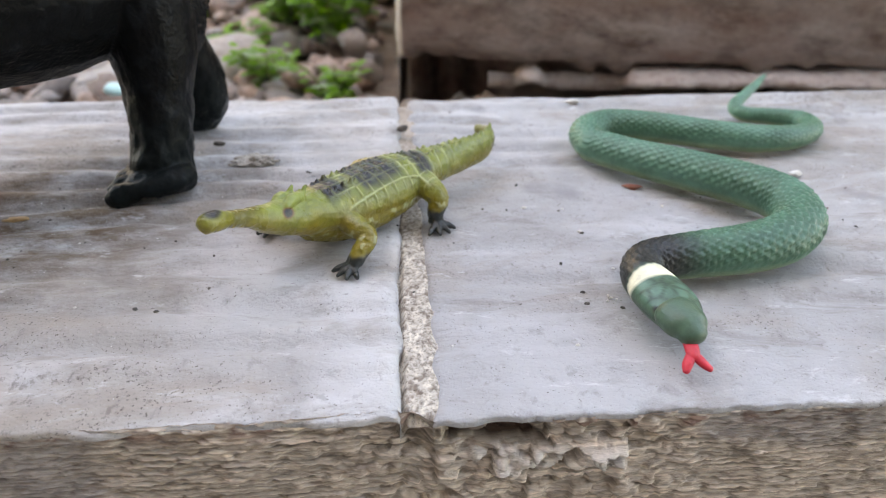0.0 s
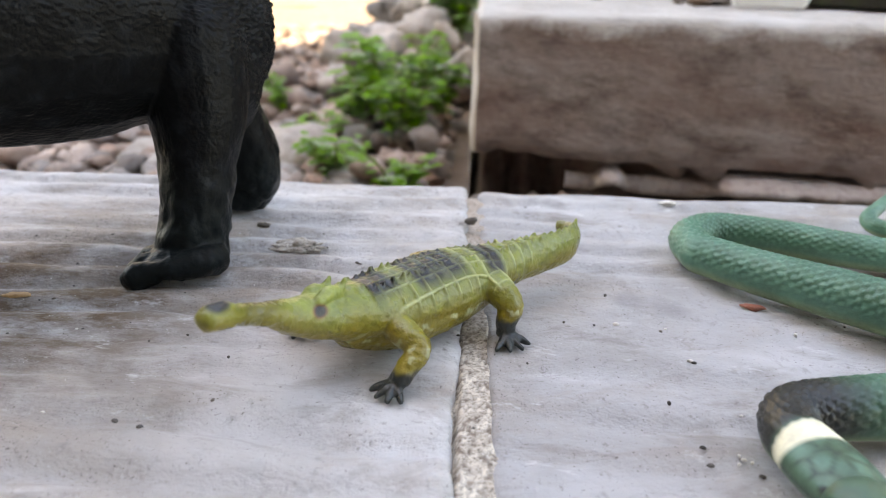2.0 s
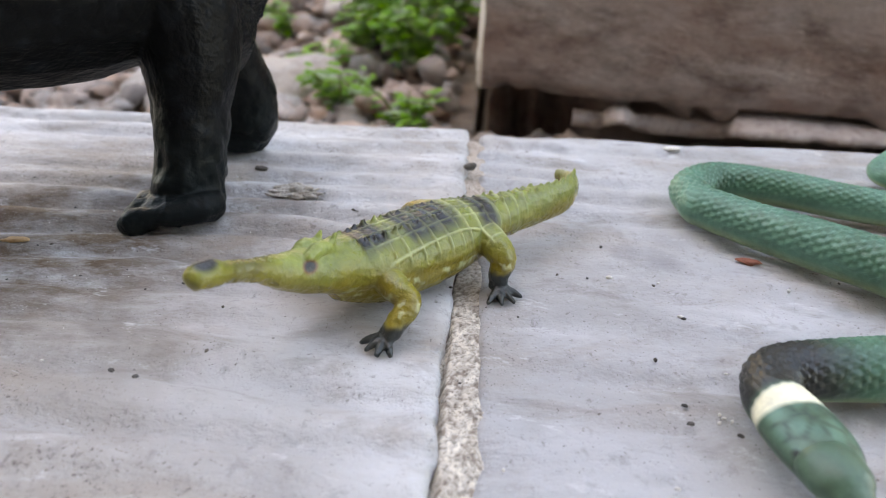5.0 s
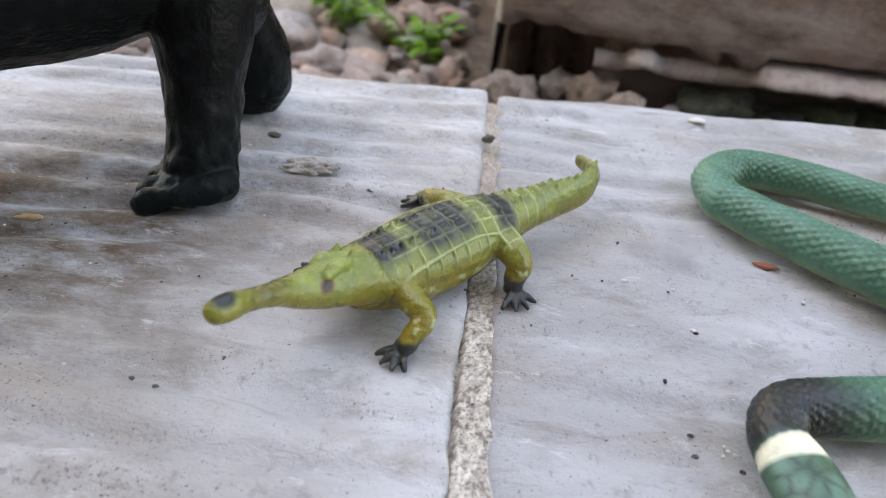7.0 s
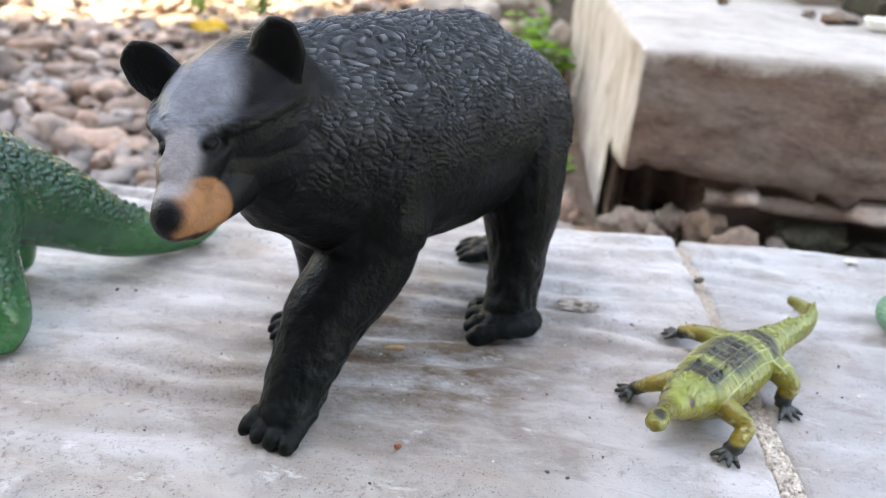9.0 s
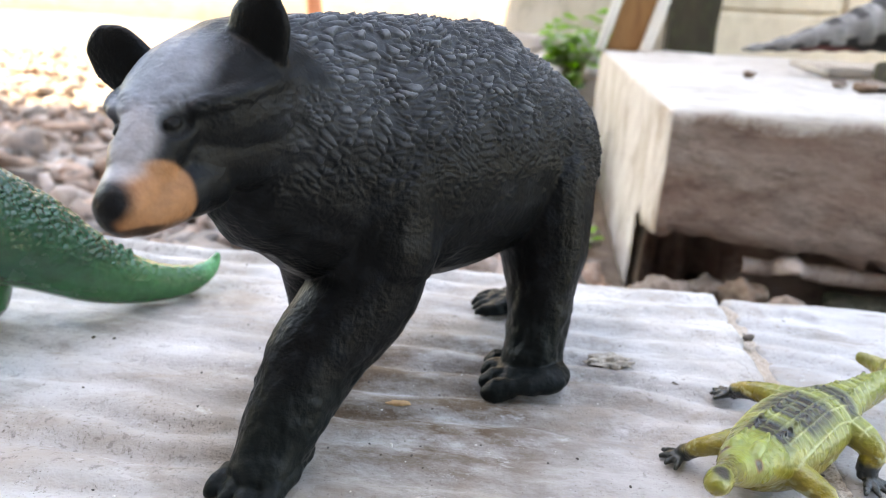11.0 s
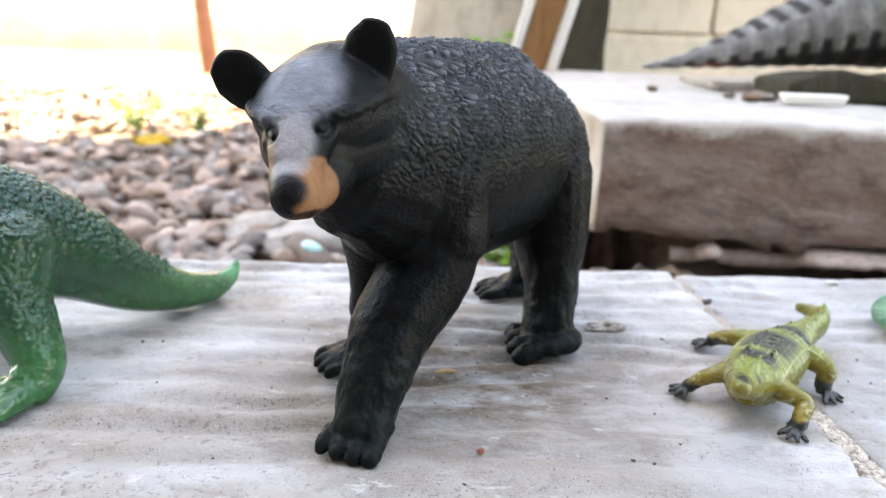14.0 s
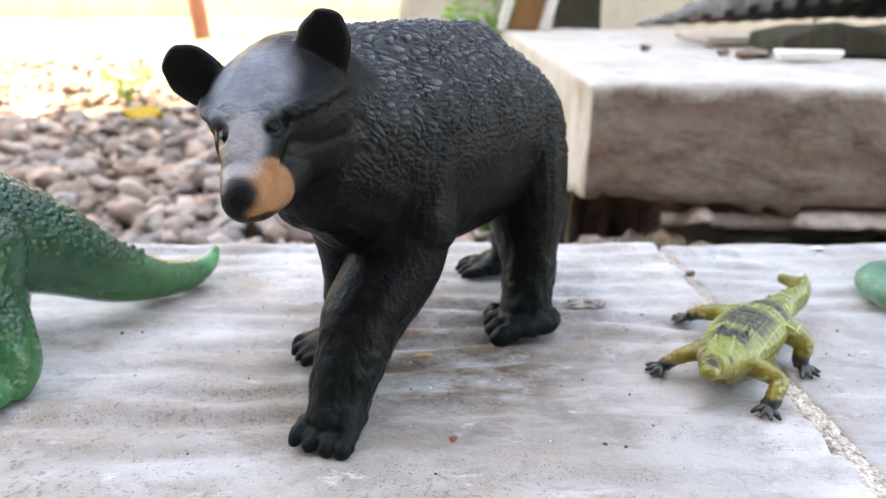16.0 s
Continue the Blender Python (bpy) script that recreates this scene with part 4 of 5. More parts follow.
    # fore leg that steps forward, heavy at the elbow
    limb(V, F, [(-97, 120, 50, 12, 14), (-95, 119, 39, 11, 12), (-95.4, 116.2, 30, 10.2, 10.6), (-98.6, 112, 24.5, 9.9, 10), (-101.7, 107.4, 19.5, 9.2, 9.2), (-103.4, 103, 14.5, 8.2, 8.2), (-104.6, 98.9, 10, 7.3, 7.2), (-105.6, 96.4, 6, 6.8, 6.7)], 1.5, 24, (0.6, -0.8, 0))
    limb(V, F, [(-104.8, 97.5, 9, 6.0, 5.5), (-105.6, 94.5, 6.4, 6.0, 4.8), (-106.4, 91, 4.2, 5.6, 3.6)], 1.0)
    paw(V, F, -105.8, 94.6, 256, 6.7, 13.6, 4, 2.0)
    # other fore leg
    limb(V, F, [(-109, 116, 44, 8, 9), (-109, 120.5, 31, 5.8, 6.4), (-109.4, 122.6, 20, 5.0, 5.2), (-110.4, 124.6, 9, 4.7, 4.9), (-111.4, 124.8, 5, 5.0, 4.8)], 1.5, 24, (0.6, -0.8, 0))
    paw(V, F, -114.0, 124.3, 208, 6.0, 12.5)
    # near hind leg
    limb(V, F, [(-71.5, 161, 54, 10, 13), (-69, 157.8, 42, 12, 16.2), (-66.0, 153.4, 30, 10, 12), (-65.0, 149, 20, 7.6, 8.8), (-64.6, 145.3, 11, 6.8, 7.2), (-65.3, 143.5, 6, 7, 7)], 1.5, 24, (0.6, -0.8, 0))
    limb(V, F, [(-62.6, 145, 8, 5.0, 6), (-62.7, 144.4, 4.4, 5.2, 4.4)], 1.2)
    paw(V, F, -65.8, 140.4, 190, 8.6, 13.0, 4, 2.4)
    # far hind leg with its hock
    limb(V, F, [(-75, 172, 40, 11, 14), (-71.5, 176, 27, 8.5, 10.5), (-67.6, 179.5, 16, 7.2, 8.2), (-67.6, 179.5, 8, 7.2, 7.6), (-69, 179, 5, 6.8, 5)], 1.5, 24, (0.6, -0.8, 0))
    paw(V, F, -74, 178.2, 190, 6.4, 15)
    ob = fuse("toy_bear", V, F, 0.30, 16, M_BEAR)
    me = ob.data
    off = np.array((hx, 0, hz))
    p = vcoords(me) / MM - off
    face = np.maximum(dome(p, (-117, 93, 66), (24, 24, 24)), dome(p, (-114, 78, 57), (17, 17, 17)))
    legs = 1 - smoothstep(12, 30, p[:, 2])
    fine = np.clip(1 - 0.97 * face - 0.8 * legs, 0.04, 1) * (0.12 + 0.88 * smoothstep(44, 66, p[:, 2] + 22 * smoothstep(140, 168, p[:, 1])))
    ears = smoothstep(66, 69, p[:, 2]) * (1 - smoothstep(103, 106, p[:, 1]))
    fine = fine * (1 - ears)
    stroke = fur(p, 3)
    coarse = fnoise(tilt(p) / 5, 9, 3)
    displace(me, MM * ((stroke - 0.4) * 1.2 * fine + (coarse - 0.5) * (0.5 + 1.3 * legs) * (1 - face * 0.7) * (1 - ears) + (fur(p * 1.25, 8) - 0.4) * 0.40 * face * (1 - ears) * smoothstep(80, 86, p[:, 1]) * smoothstep(62, 68, p[:, 2]) + (fnoise(tilt(p / np.array((1, 1, 2.0))) / 1.8, 13, 2) - 0.5) * 0.5 * legs))
    p = vcoords(me) / MM - off
    eyes = np.maximum(dome(p, (-119.6, 81.6, 63.0), (1.3, 1.8, 1.0)), dome(p, (-111.1, 82.9, 64.4), (1.3, 1.8, 1.0)))
    sock = np.maximum(dome(p, (-119.6, 81.6, 62.8), (2.6, 3.2, 2.2)), dome(p, (-110.9, 82.9, 64.2), (2.6, 3.2, 2.2)))
    brow = np.maximum(dome(p, (-119.4, 83.2, 66.6), (3.6, 3.5, 2.2)), dome(p, (-110.4, 84.6, 67.8), (3.6, 3.5, 2.2)))
    displace(me, MM * (-0.7 * sock + 0.5 * eyes + 0.35 * brow))
    p = vcoords(me) / MM - off
    n = vnormals(me)
    c = np.ones((len(p), 3)) * np.array((0.0030, 0.0033, 0.0036))
    c = blend(c, (0.016, 0.019, 0.023), smoothstep(0.5, 0.8, fnoise(tilt(p) / 3, 4, 3)) * 0.35)
    # blue-grey sky sheen painted into the colour of the back's locks
    back_sheen = fine * (0.05 + 0.95 * smoothstep(50, 72, p[:, 2] + 8 * (fnoise(tilt(p) / 8, 15, 2) - 0.5)))
    c = blend(c, (0.040, 0.044, 0.052), back_sheen)
    c = blend(c, (0.15, 0.163, 0.188), smoothstep(0.35, 0.80, stroke) * back_sheen * 0.85)
    # dusty grey with painted sky sheen on brow and bridge, tan cheeks, black nose
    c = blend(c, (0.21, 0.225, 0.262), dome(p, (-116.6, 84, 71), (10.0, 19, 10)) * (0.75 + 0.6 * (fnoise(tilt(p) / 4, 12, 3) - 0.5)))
    tan = dome(p, (-111.6, 77.8, 55.0), (5.6, 7.6, 6.4))
    c = blend(c, (0.235, 0.112, 0.056), smoothstep(0.1, 0.5, tan + 0.3 * (fnoise(tilt(p) / 2, 6, 3) - 0.5)))
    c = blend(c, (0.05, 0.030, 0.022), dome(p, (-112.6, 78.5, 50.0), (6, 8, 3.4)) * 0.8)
    # upward side of the bridge, painted paler for its sheen
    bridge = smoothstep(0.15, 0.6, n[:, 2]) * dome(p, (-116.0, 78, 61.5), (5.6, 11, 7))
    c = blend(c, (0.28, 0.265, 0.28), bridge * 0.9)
    c = blend(c, (0.25, 0.15, 0.085), dome(p, (-119.5, 80, 59.5), (3, 6, 3.5)) * 0.6)
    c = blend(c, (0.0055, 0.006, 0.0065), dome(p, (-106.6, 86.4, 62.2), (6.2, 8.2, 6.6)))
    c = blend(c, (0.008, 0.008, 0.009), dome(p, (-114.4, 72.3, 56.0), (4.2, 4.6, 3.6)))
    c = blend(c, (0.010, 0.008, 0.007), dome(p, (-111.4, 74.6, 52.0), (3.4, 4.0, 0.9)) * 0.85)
    c = blend(c, (0.005, 0.005, 0.005), np.clip(sock * 0.85 + eyes, 0, 1))
    # feet and wrists greenish black
    c = blend(c, (0.0065, 0.0095, 0.0095), (1 - smoothstep(9, 22, p[:, 2])) * 0.7)
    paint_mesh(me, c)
    tagged(ob, "walking toy black bear with a tan muzzle and chiselled fur", "toy bear")


toy_bear()


# ---- toy crocodile with a long thin snout ----
def claw_foot(V, F, x, y, ang, spread, length, z=0.0):
    for k in range(4):
        a = radians(ang + (k / 3 - 0.5) * spread)
        c, s = math.cos(a), math.sin(a)
        limb(V, F, [(x - c, y - s, z + 1.6, 0.9, 1.0), (x + c * length * 0.5, y + s * length * 0.5, z + 1.1, 0.72, 0.8), (x + c * length, y + s * length, z + 0.55, 0.42, 0.45)], 0.5, 10)


SPINE = [(-34.5, 90, 18.8), (-30.3, 100, 15.2), (-25.8, 109, 10.5), (-19.5, 119, 8.6), (-11, 131, 7.5), (-3.5, 139, 7), (1.5, 144.5, 6.6), (6.5, 149.5, 6.5), (10.5, 153, 6.7), (13.2, 159, 6.7), (11, 166, 6.4)]


def toy_crocodile():
    V, F = [], []
    limb(V, F, [(-33.9, 91.2, 19.0, 1.9, 1.7), (-33.2, 93, 18.6, 2.0, 1.8), (-32.2, 95.6, 17.4, 1.6, 1.5), (-30.3, 100, 15.4, 1.9, 1.8), (-28.4, 104, 13.0, 2.9, 2.8), (-25.8, 109, 10.9, 4.3, 3.7), (-22.5, 114, 9.6, 5.2, 4.5)], 0.8)
    limb(V, F, [(-24.5, 111.5, 10, 4.8, 4.2), (-19.5, 119, 8.0, 6.8, 5.4), (-13.5, 127.5, 7.1, 8.0, 5.9), (-8.5, 133.5, 6.9, 7.4, 5.6), (-3.5, 139, 6.9, 5.2, 4.7), (1.5, 144.5, 6.6, 3.5, 4.3), (6.5, 149.5, 6.5, 2.6, 4.1),
                (10.5, 153, 6.7, 1.9, 3.8), (12.8, 156.5, 6.8, 1.4, 3.4), (13.4, 160.5, 6.6, 1.1, 2.8), (12.2, 164, 6.4, 0.8, 2.1), (10, 166.6, 6.4, 0.6, 1.4)], 0.8)
    # low belly
    limb(V, F, [(-22.5, 115, 7.0, 4.8, 4.6), (-18.5, 120, 5.4, 6.6, 5.1), (-13.2, 127.5, 4.8, 7.6, 4.7), (-8.3, 133.5, 5.0, 6.6, 4.6), (-4, 138, 5.6, 4.6, 4.2)], 0.8)
    # brow ridges
    for sx, sy, sz in ((-25.4, 106.2, 0), (-28.4, 108.2, -0.9)):
        limb(V, F, [(sx, sy, 14.2 + sz, 1.0, 1.0), (sx + 0.9, sy + 1.6, 15.1 + sz, 1.1, 1.2), (sx + 1.9, sy + 3.2, 14.8 + sz, 0.8, 0.9)], 0.5, 12)
        limb(V, F, [(sx + 1.9, sy + 3.4, 14.0 + sz, 0.9, 0.9), (sx + 2.7, sy + 4.6, 16.3 + sz, 0.35, 0.4)], 0.4, 10)
    # legs
    limb(V, F, [(-18.5, 117, 7.2, 3.0, 3.0), (-13.8, 112.8, 6.6, 2.3, 2.3), (-11.4, 110.8, 5.6, 2.0, 2.0), (-12.8, 108.4, 3.4, 1.8, 1.8), (-13.6, 107.4, 2.2, 1.9, 1.5)], 0.8, 16, (0.5, 0.5, 0.2))
    claw_foot(V, F, -14.2, 107.4, 245, 95, 3.8)
    limb(V, F, [(-23.5, 121, 7.2, 3.0, 3.0), (-28.4, 119.2, 6.8, 2.0, 2.0), (-31.2, 119.6, 5.2, 1.7, 1.7), (-32.2, 121.0, 3.2, 1.5, 1.5), (-32.8, 121.8, 2.2, 1.7, 1.4)], 0.8, 16, (0.5, 0.5, 0.2))
    claw_foot(V, F, -33.2, 122.0, 200, 100, 3.8)
    limb(V, F, [(-5, 135.5, 7.0, 3.8, 3.8), (-0.6, 131.0, 6.6, 2.9, 2.9), (1.6, 128.8, 4.8, 2.4, 2.3), (1.0, 128.0, 2.4, 2.0, 1.9), (1.0, 127.8, 1.0, 2.0, 1.5)], 0.8, 16, (0.5, 0.5, 0.2))
    claw_foot(V, F, 1.2, 127.2, 300, 95, 4.2, -1.3)
    limb(V, F, [(-9.5, 139.5, 6.4, 3.2, 3.4), (-14.6, 143.6, 5.4, 2.4, 2.4), (-18.0, 146.4, 4.0, 2.0, 2.0), (-19.6, 148, 2.6, 1.8, 1.7)], 0.8, 16, (0.5, 0.5, 0.2))
    claw_foot(V, F, -20.4, 148.4, 160, 90, 4.0)
    # saw-toothed crests
    L = spline(SPINE, 0.5)
    s = np.concatenate([[0], np.cumsum(np.linalg.norm(np.diff(L, axis=0), axis=1))])
    for at in np.arange(27, s[-1] - 8, 1.9):
        k = int(np.searchsorted(s, at))
        d = L[k] - L[k - 1]
        side = np.array((d[1], -d[0], 0)) / np.linalg.norm(d[:2])
        tail = smoothstep(56, 68, np.array([at]))[0]
        width = min(2.6, 1.2 + 0.2 * (at - 26)) * (1 - tail) + 1.0 * tail
        half = min(5.1, 3.6 + 0.17 * (at - 26)) * (1 - smoothstep(46, 62, np.array([at]))[0]) + 4.1 * smoothstep(46, 62, np.array([at]))[0]
        for sg in (-1, 1):
            if at > 74 and sg < 0:
                continue
            q = L[k] + side * width * sg * (0 if at > 74 else 1)
            z = q[2] + half - (0.7 if width > 2 else 0.2)
            limb(V, F, [(q[0], q[1], z - 0.5, 0.66, 0.8), (q[0] + d[0] * 0.8, q[1] + d[1] * 0.8, z + 0.85 - 0.45 * tail, 0.34, 0.38)], 0.4, 8)
    ob = fuse("toy_crocodile", V, F, 0.26, 2, M_CROC)
    me = ob.data
    p = vcoords(me) / MM
    sa, d, h = along(p, SPINE)
    body = smoothstep(30, 34, sa) * (1 - smoothstep(66, 74, sa))
    top = smoothstep(-1.0, 2.2, h) * (np.abs(d) < 9.8) * body
    # plates: rows across and rows along
    ring = np.abs(((sa + 0.5) / 2.9) % 1 - 0.5) * 2
    lane = np.abs(((d + 1.25) / 2.5) % 1 - 0.5) * 2
    groove = np.maximum(smoothstep(0.72, 0.98, ring), smoothstep(0.78, 0.98, lane) * (1 - smoothstep(54, 62, sa)))
    legskin = fnoise(p / 1.1, 5, 2)
    displace(me, MM * (top * (0.34 * groove - 0.12) + (legskin - 0.5) * 0.35 * (1 - top)))
    c = np.ones((len(p), 3)) * np.array((0.20, 0.150, 0.012))
    green = smoothstep(-2.5, 3.5, h + (fnoise(p / 4, 6, 2) - 0.5) * 4)
    c = blend(c, (0.172, 0.20, 0.034), green)
    c = blend(c, (0.46, 0.49, 0.24), top * groove * 0.7)
    mott = fnoise(p / 2.2, 8, 3)
    dark = np.zeros(len(p))
    for s0, s1, wid in ((29.0, 35.5, 4.2), (39.0, 50.5, 5.6), (56.0, 60.0, 6.5)):
        zone = smoothstep(s0 - 1.2, s0 + 0.8, sa) * (1 - smoothstep(s1 - 0.8, s1 + 1.2, sa)) * (1 - smoothstep(wid - 1.6, wid + 1.2, np.abs(d))) * smoothstep(0.6, 2.2, h)
        dark = np.maximum(dark, zone)
    c = blend(c, (0.007, 0.009, 0.013), dark * (1 - 0.30 * groove))
    far = smoothstep(0.56, 0.66, mott) * smoothstep(2, 4, h) * body
    c = blend(c, (0.10, 0.11, 0.05), far * 0.6)
    # dark crest tips, snout patch, eyes and claws
    c = blend(c, (0.035, 0.038, 0.024), smoothstep(5.2, 5.8, h) * (np.abs(d) < 4.5) * smoothstep(26, 30, sa) * (1 - smoothstep(54, 62, sa)) * 0.9)
    c = blend(c, (0.24, 0.29, 0.07), dome(p, (-26.5, 108, 15.5), (6, 7, 4)) * 0.8)
    c = blend(c, (0.010, 0.010, 0.010), dome(p, (-33.0, 92.4, 21.2), (2.3, 2.8, 2.0)))
    c = blend(c, (0.07, 0.062, 0.02), dome(p, (-30.8, 99.5, 17.4), (3.0, 7.5, 2.6)) * 0.6)
    for e in ((-24.9, 105.2, 13.6), (-29.4, 107.4, 13.6)):
        c = blend(c, (0.16, 0.05, 0.015), dome(p, e, (1.7, 1.8, 1.3)))
        c = blend(c, (0.006, 0.006, 0.006), dome(p, e, (1.25, 1.35, 1.0)))
    feet = 1 - smoothstep(3.0, 4.4, p[:, 2] + (mott - 0.5) * 2.4 + 3.0 * (np.abs(d) < 7.6))
    c = blend(c, (0.010, 0.014, 0.013), feet)
    shin = smoothstep(3.6, 4.8, p[:, 2]) * (1 - smoothstep(6, 9, p[:, 2])) * smoothstep(0.55, 0.66, legskin) * (h < -2)
    c = blend(c, (0.50, 0.52, 0.30), shin * 0.6)
    c = blend(c, (0.045, 0.042, 0.03), dome(p, (13.4, 159.5, 7.0), (1.6, 3.5, 3.4)) * 0.7)
    c = blend(c, (0.34, 0.31, 0.17), dome(p, (11, 165, 9.0), (4, 4, 2.4)) * 0.4)
    paint_mesh(me, c)
    tagged(ob, "small yellow-green toy crocodile with a long thin snout", "toy crocodile")


toy_crocodile()


# ---- toy snake ----
def toy_snake():
    # centre line and radius
    path = spline([(43.5, 87.5, 6.2, 3.6), (42.7, 92, 6.4, 4.9), (41.0, 97.5, 6.3, 4.9), (39.9, 102, 5.8, 4.6), (42.4, 107.4, 5.4, 4.9), (51, 109.8, 5.6, 5.4), (62.6, 112.2, 6.0, 5.9),
                   (71.4, 116.4, 6.2, 6.2), (77.2, 124, 6.2, 6.2), (77.5, 133, 6.2, 6.2), (71.5, 140.5, 6.1, 6.1), (62, 147.5, 5.9, 5.9), (50, 156, 5.5, 5.5), (40.6, 164, 5.2, 5.2)], 0.36)
    rest = spline([(40.6, 164, 5.2, 5.2), (39.8, 173, 5.1, 5.1), (46.5, 179.6, 5.1, 5.1), (60, 178.5, 5.0, 5.0), (73, 174.5, 4.8, 4.8), (86, 172.5, 4.5, 4.5), (97, 175, 4.1, 4.1), (105, 182, 3.7, 3.7),
                   (105, 190, 3.3, 3.3), (98, 194, 2.9, 2.9), (91, 195.5, 3.0, 2.6), (89, 199, 4.2, 2.3), (93.5, 204, 6.6, 1.9), (99, 209, 9.5, 1.3), (101, 211, 11.0, 0.7)], 0.36)
    R = np.vstack([path, rest[1:]])
    c, rad = R[:, :3].copy(), R[:, 3] * 0.82
    c[:, 2] *= 0.9
    tan = np.gradient(c, axis=0)
    tan /= np.linalg.norm(tan, axis=1)[:, None]
    s = np.concatenate([[0], np.cumsum(np.linalg.norm(np.diff(c, axis=0), axis=1))])
    seg = 56
    ang = np.arange(seg) / seg * 2 * np.pi
    headness = 1 - smoothstep(9.5, 13.5, s)
    side = np.cross(tan, (0, 0, 1))
    side /= np.linalg.norm(side, axis=1)[:, None]
    top = np.cross(side, tan)
    ca, sn = np.cos(ang), np.sin(ang)
    w = rad * (1 + 0.22 * headness)
    h = rad * (1 - 0.22 * headness)
    S, A = np.meshgrid(s, ang, indexing="ij")
    # lozenge scales, flat belly
    rowsz = 2.5
    a1 = (A / (2 * np.pi) * 17 + S / rowsz) % 1 - 0.5
    a2 = (A / (2 * np.pi) * 17 - S / rowsz) % 1 - 0.5
    scale_h = np.minimum(0.5 - np.abs(a1), 0.5 - np.abs(a2)) * 2
    onback = smoothstep(-0.35, 0.1, np.sin(A))
    lift = (smoothstep(0.0, 0.55, scale_h) - 0.5) * 0.62 * onback * smoothstep(11, 15, S) * (rad / 6)[:, None]
    P = c[:, None, :] + side[:, None, :] * ((w[:, None] + lift) * ca[None, :])[..., None] + top[:, None, :] * ((h[:, None] + lift) * sn[None, :])[..., None]
    verts = P.reshape(-1, 3)
    n = len(s)
    faces = []
    for i in range(n - 1):
        for k in range(seg):
            a, b = i * seg + k, i * seg + (k + 1) % seg
            faces.append((a, a + seg, b + seg, b))
    # colours
    sv, av = S.ravel(), A.ravel()
    up = np.sin(av)
    col = np.ones((len(sv), 3)) * np.array((0.055, 0.155, 0.095))
    tone = fnoise(verts / 12, 3, 2)
    col = blend(col, (0.085, 0.215, 0.145), smoothstep(0.4, 0.7, tone))
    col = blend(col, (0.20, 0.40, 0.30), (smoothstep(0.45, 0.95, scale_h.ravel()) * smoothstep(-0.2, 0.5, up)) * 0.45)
    col = blend(col, (0.26, 0.33, 0.19), smoothstep(-0.15, -0.75, up) * 0.8)
    neck = smoothstep(11.5, 13.5, sv) * (1 - smoothstep(22, 33, sv + (tone - 0.5) * 8))
    col = blend(col, (0.022, 0.024, 0.022), neck * smoothstep(-0.8, -0.1, up))
    head = 1 - smoothstep(9.3, 9.9, sv)
    col = blend(col, (0.055, 0.105, 0.065), head * 0.85)
    f1, f2, off = cells(np.stack([sv / 2.6, np.cos(av) * 1.7, sv * 0 + 0.5], 1) + 40, 3)
    plate_top = head * smoothstep(0.15, 0.5, up)
    col = blend(col, (0.15, 0.33, 0.25), plate_top * smoothstep(0.10, 0.25, f2 - f1) * smoothstep(0.7, 0.2, f1) * 0.35)
    col = blend(col, (0.02, 0.04, 0.03), plate_top * smoothstep(0.12, 0.04, f2 - f1) * 0.6)
    band = smoothstep(9.4, 9.8, sv) * (1 - smoothstep(12.2, 12.7, sv))
    col = blend(col, (0.80, 0.76, 0.56), band)
    lip = head * np.exp(-((up + 0.12) / 0.09) ** 2)
    col = blend(col, (0.03, 0.05, 0.035), lip * 0.7)
    for e in (0.48, math.pi - 0.48):
        col = blend(col, (0.01, 0.01, 0.01), np.exp(-((sv - 2.6) / 0.75) ** 4 - ((av - e) / 0.16) ** 4))
    # nose cap, tail cap, forked tongue
    V, F, C = list(verts), faces, list(col)

    def add(points, colour, step=0.4, sg=12):
        a = len(V)
        limb(V, F, points, step, sg)
        C.extend([colour] * (len(V) - a))

    add([(42.8, 89.2, 6.2, 4.0, 2.9), (43.7, 86.6, 6.0, 3.6, 2.7), (44.1, 85.0, 5.7, 2.6, 2.0)], np.array((0.06, 0.12, 0.075)), 0.4, 28)
    red = np.array((0.62, 0.025, 0.045))
    add([(43.6, 85.8, 4.9, 1.3, 0.8), (43.9, 83.2, 4.2, 1.2, 0.8), (43.9, 81.8, 3.6, 1.15, 0.8)], red)
    add([(43.6, 82.0, 3.6, 0.85, 0.7), (42.8, 80.6, 2.8, 0.85, 0.65), (42.5, 79.8, 2.3, 0.6, 0.5)], red)
    add([(44.2, 82.0, 3.6, 0.85, 0.7), (45.4, 80.8, 2.9, 0.85, 0.65), (46.3, 80.3, 2.4, 0.6, 0.5)], red)
    ob = raw("toy_snake", np.array(V) * MM, F, M_SNAKE)
    bm = bmesh.new()
    bm.from_mesh(ob.data)
    bmesh.ops.recalc_face_normals(bm, faces=bm.faces[:])
    bm.to_mesh(ob.data)
    bm.free()
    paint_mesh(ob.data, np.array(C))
    ob.location.z = STEP
    tagged(ob, "green rubber toy snake with a cream collar and red forked tongue", "toy snake")


toy_snake()


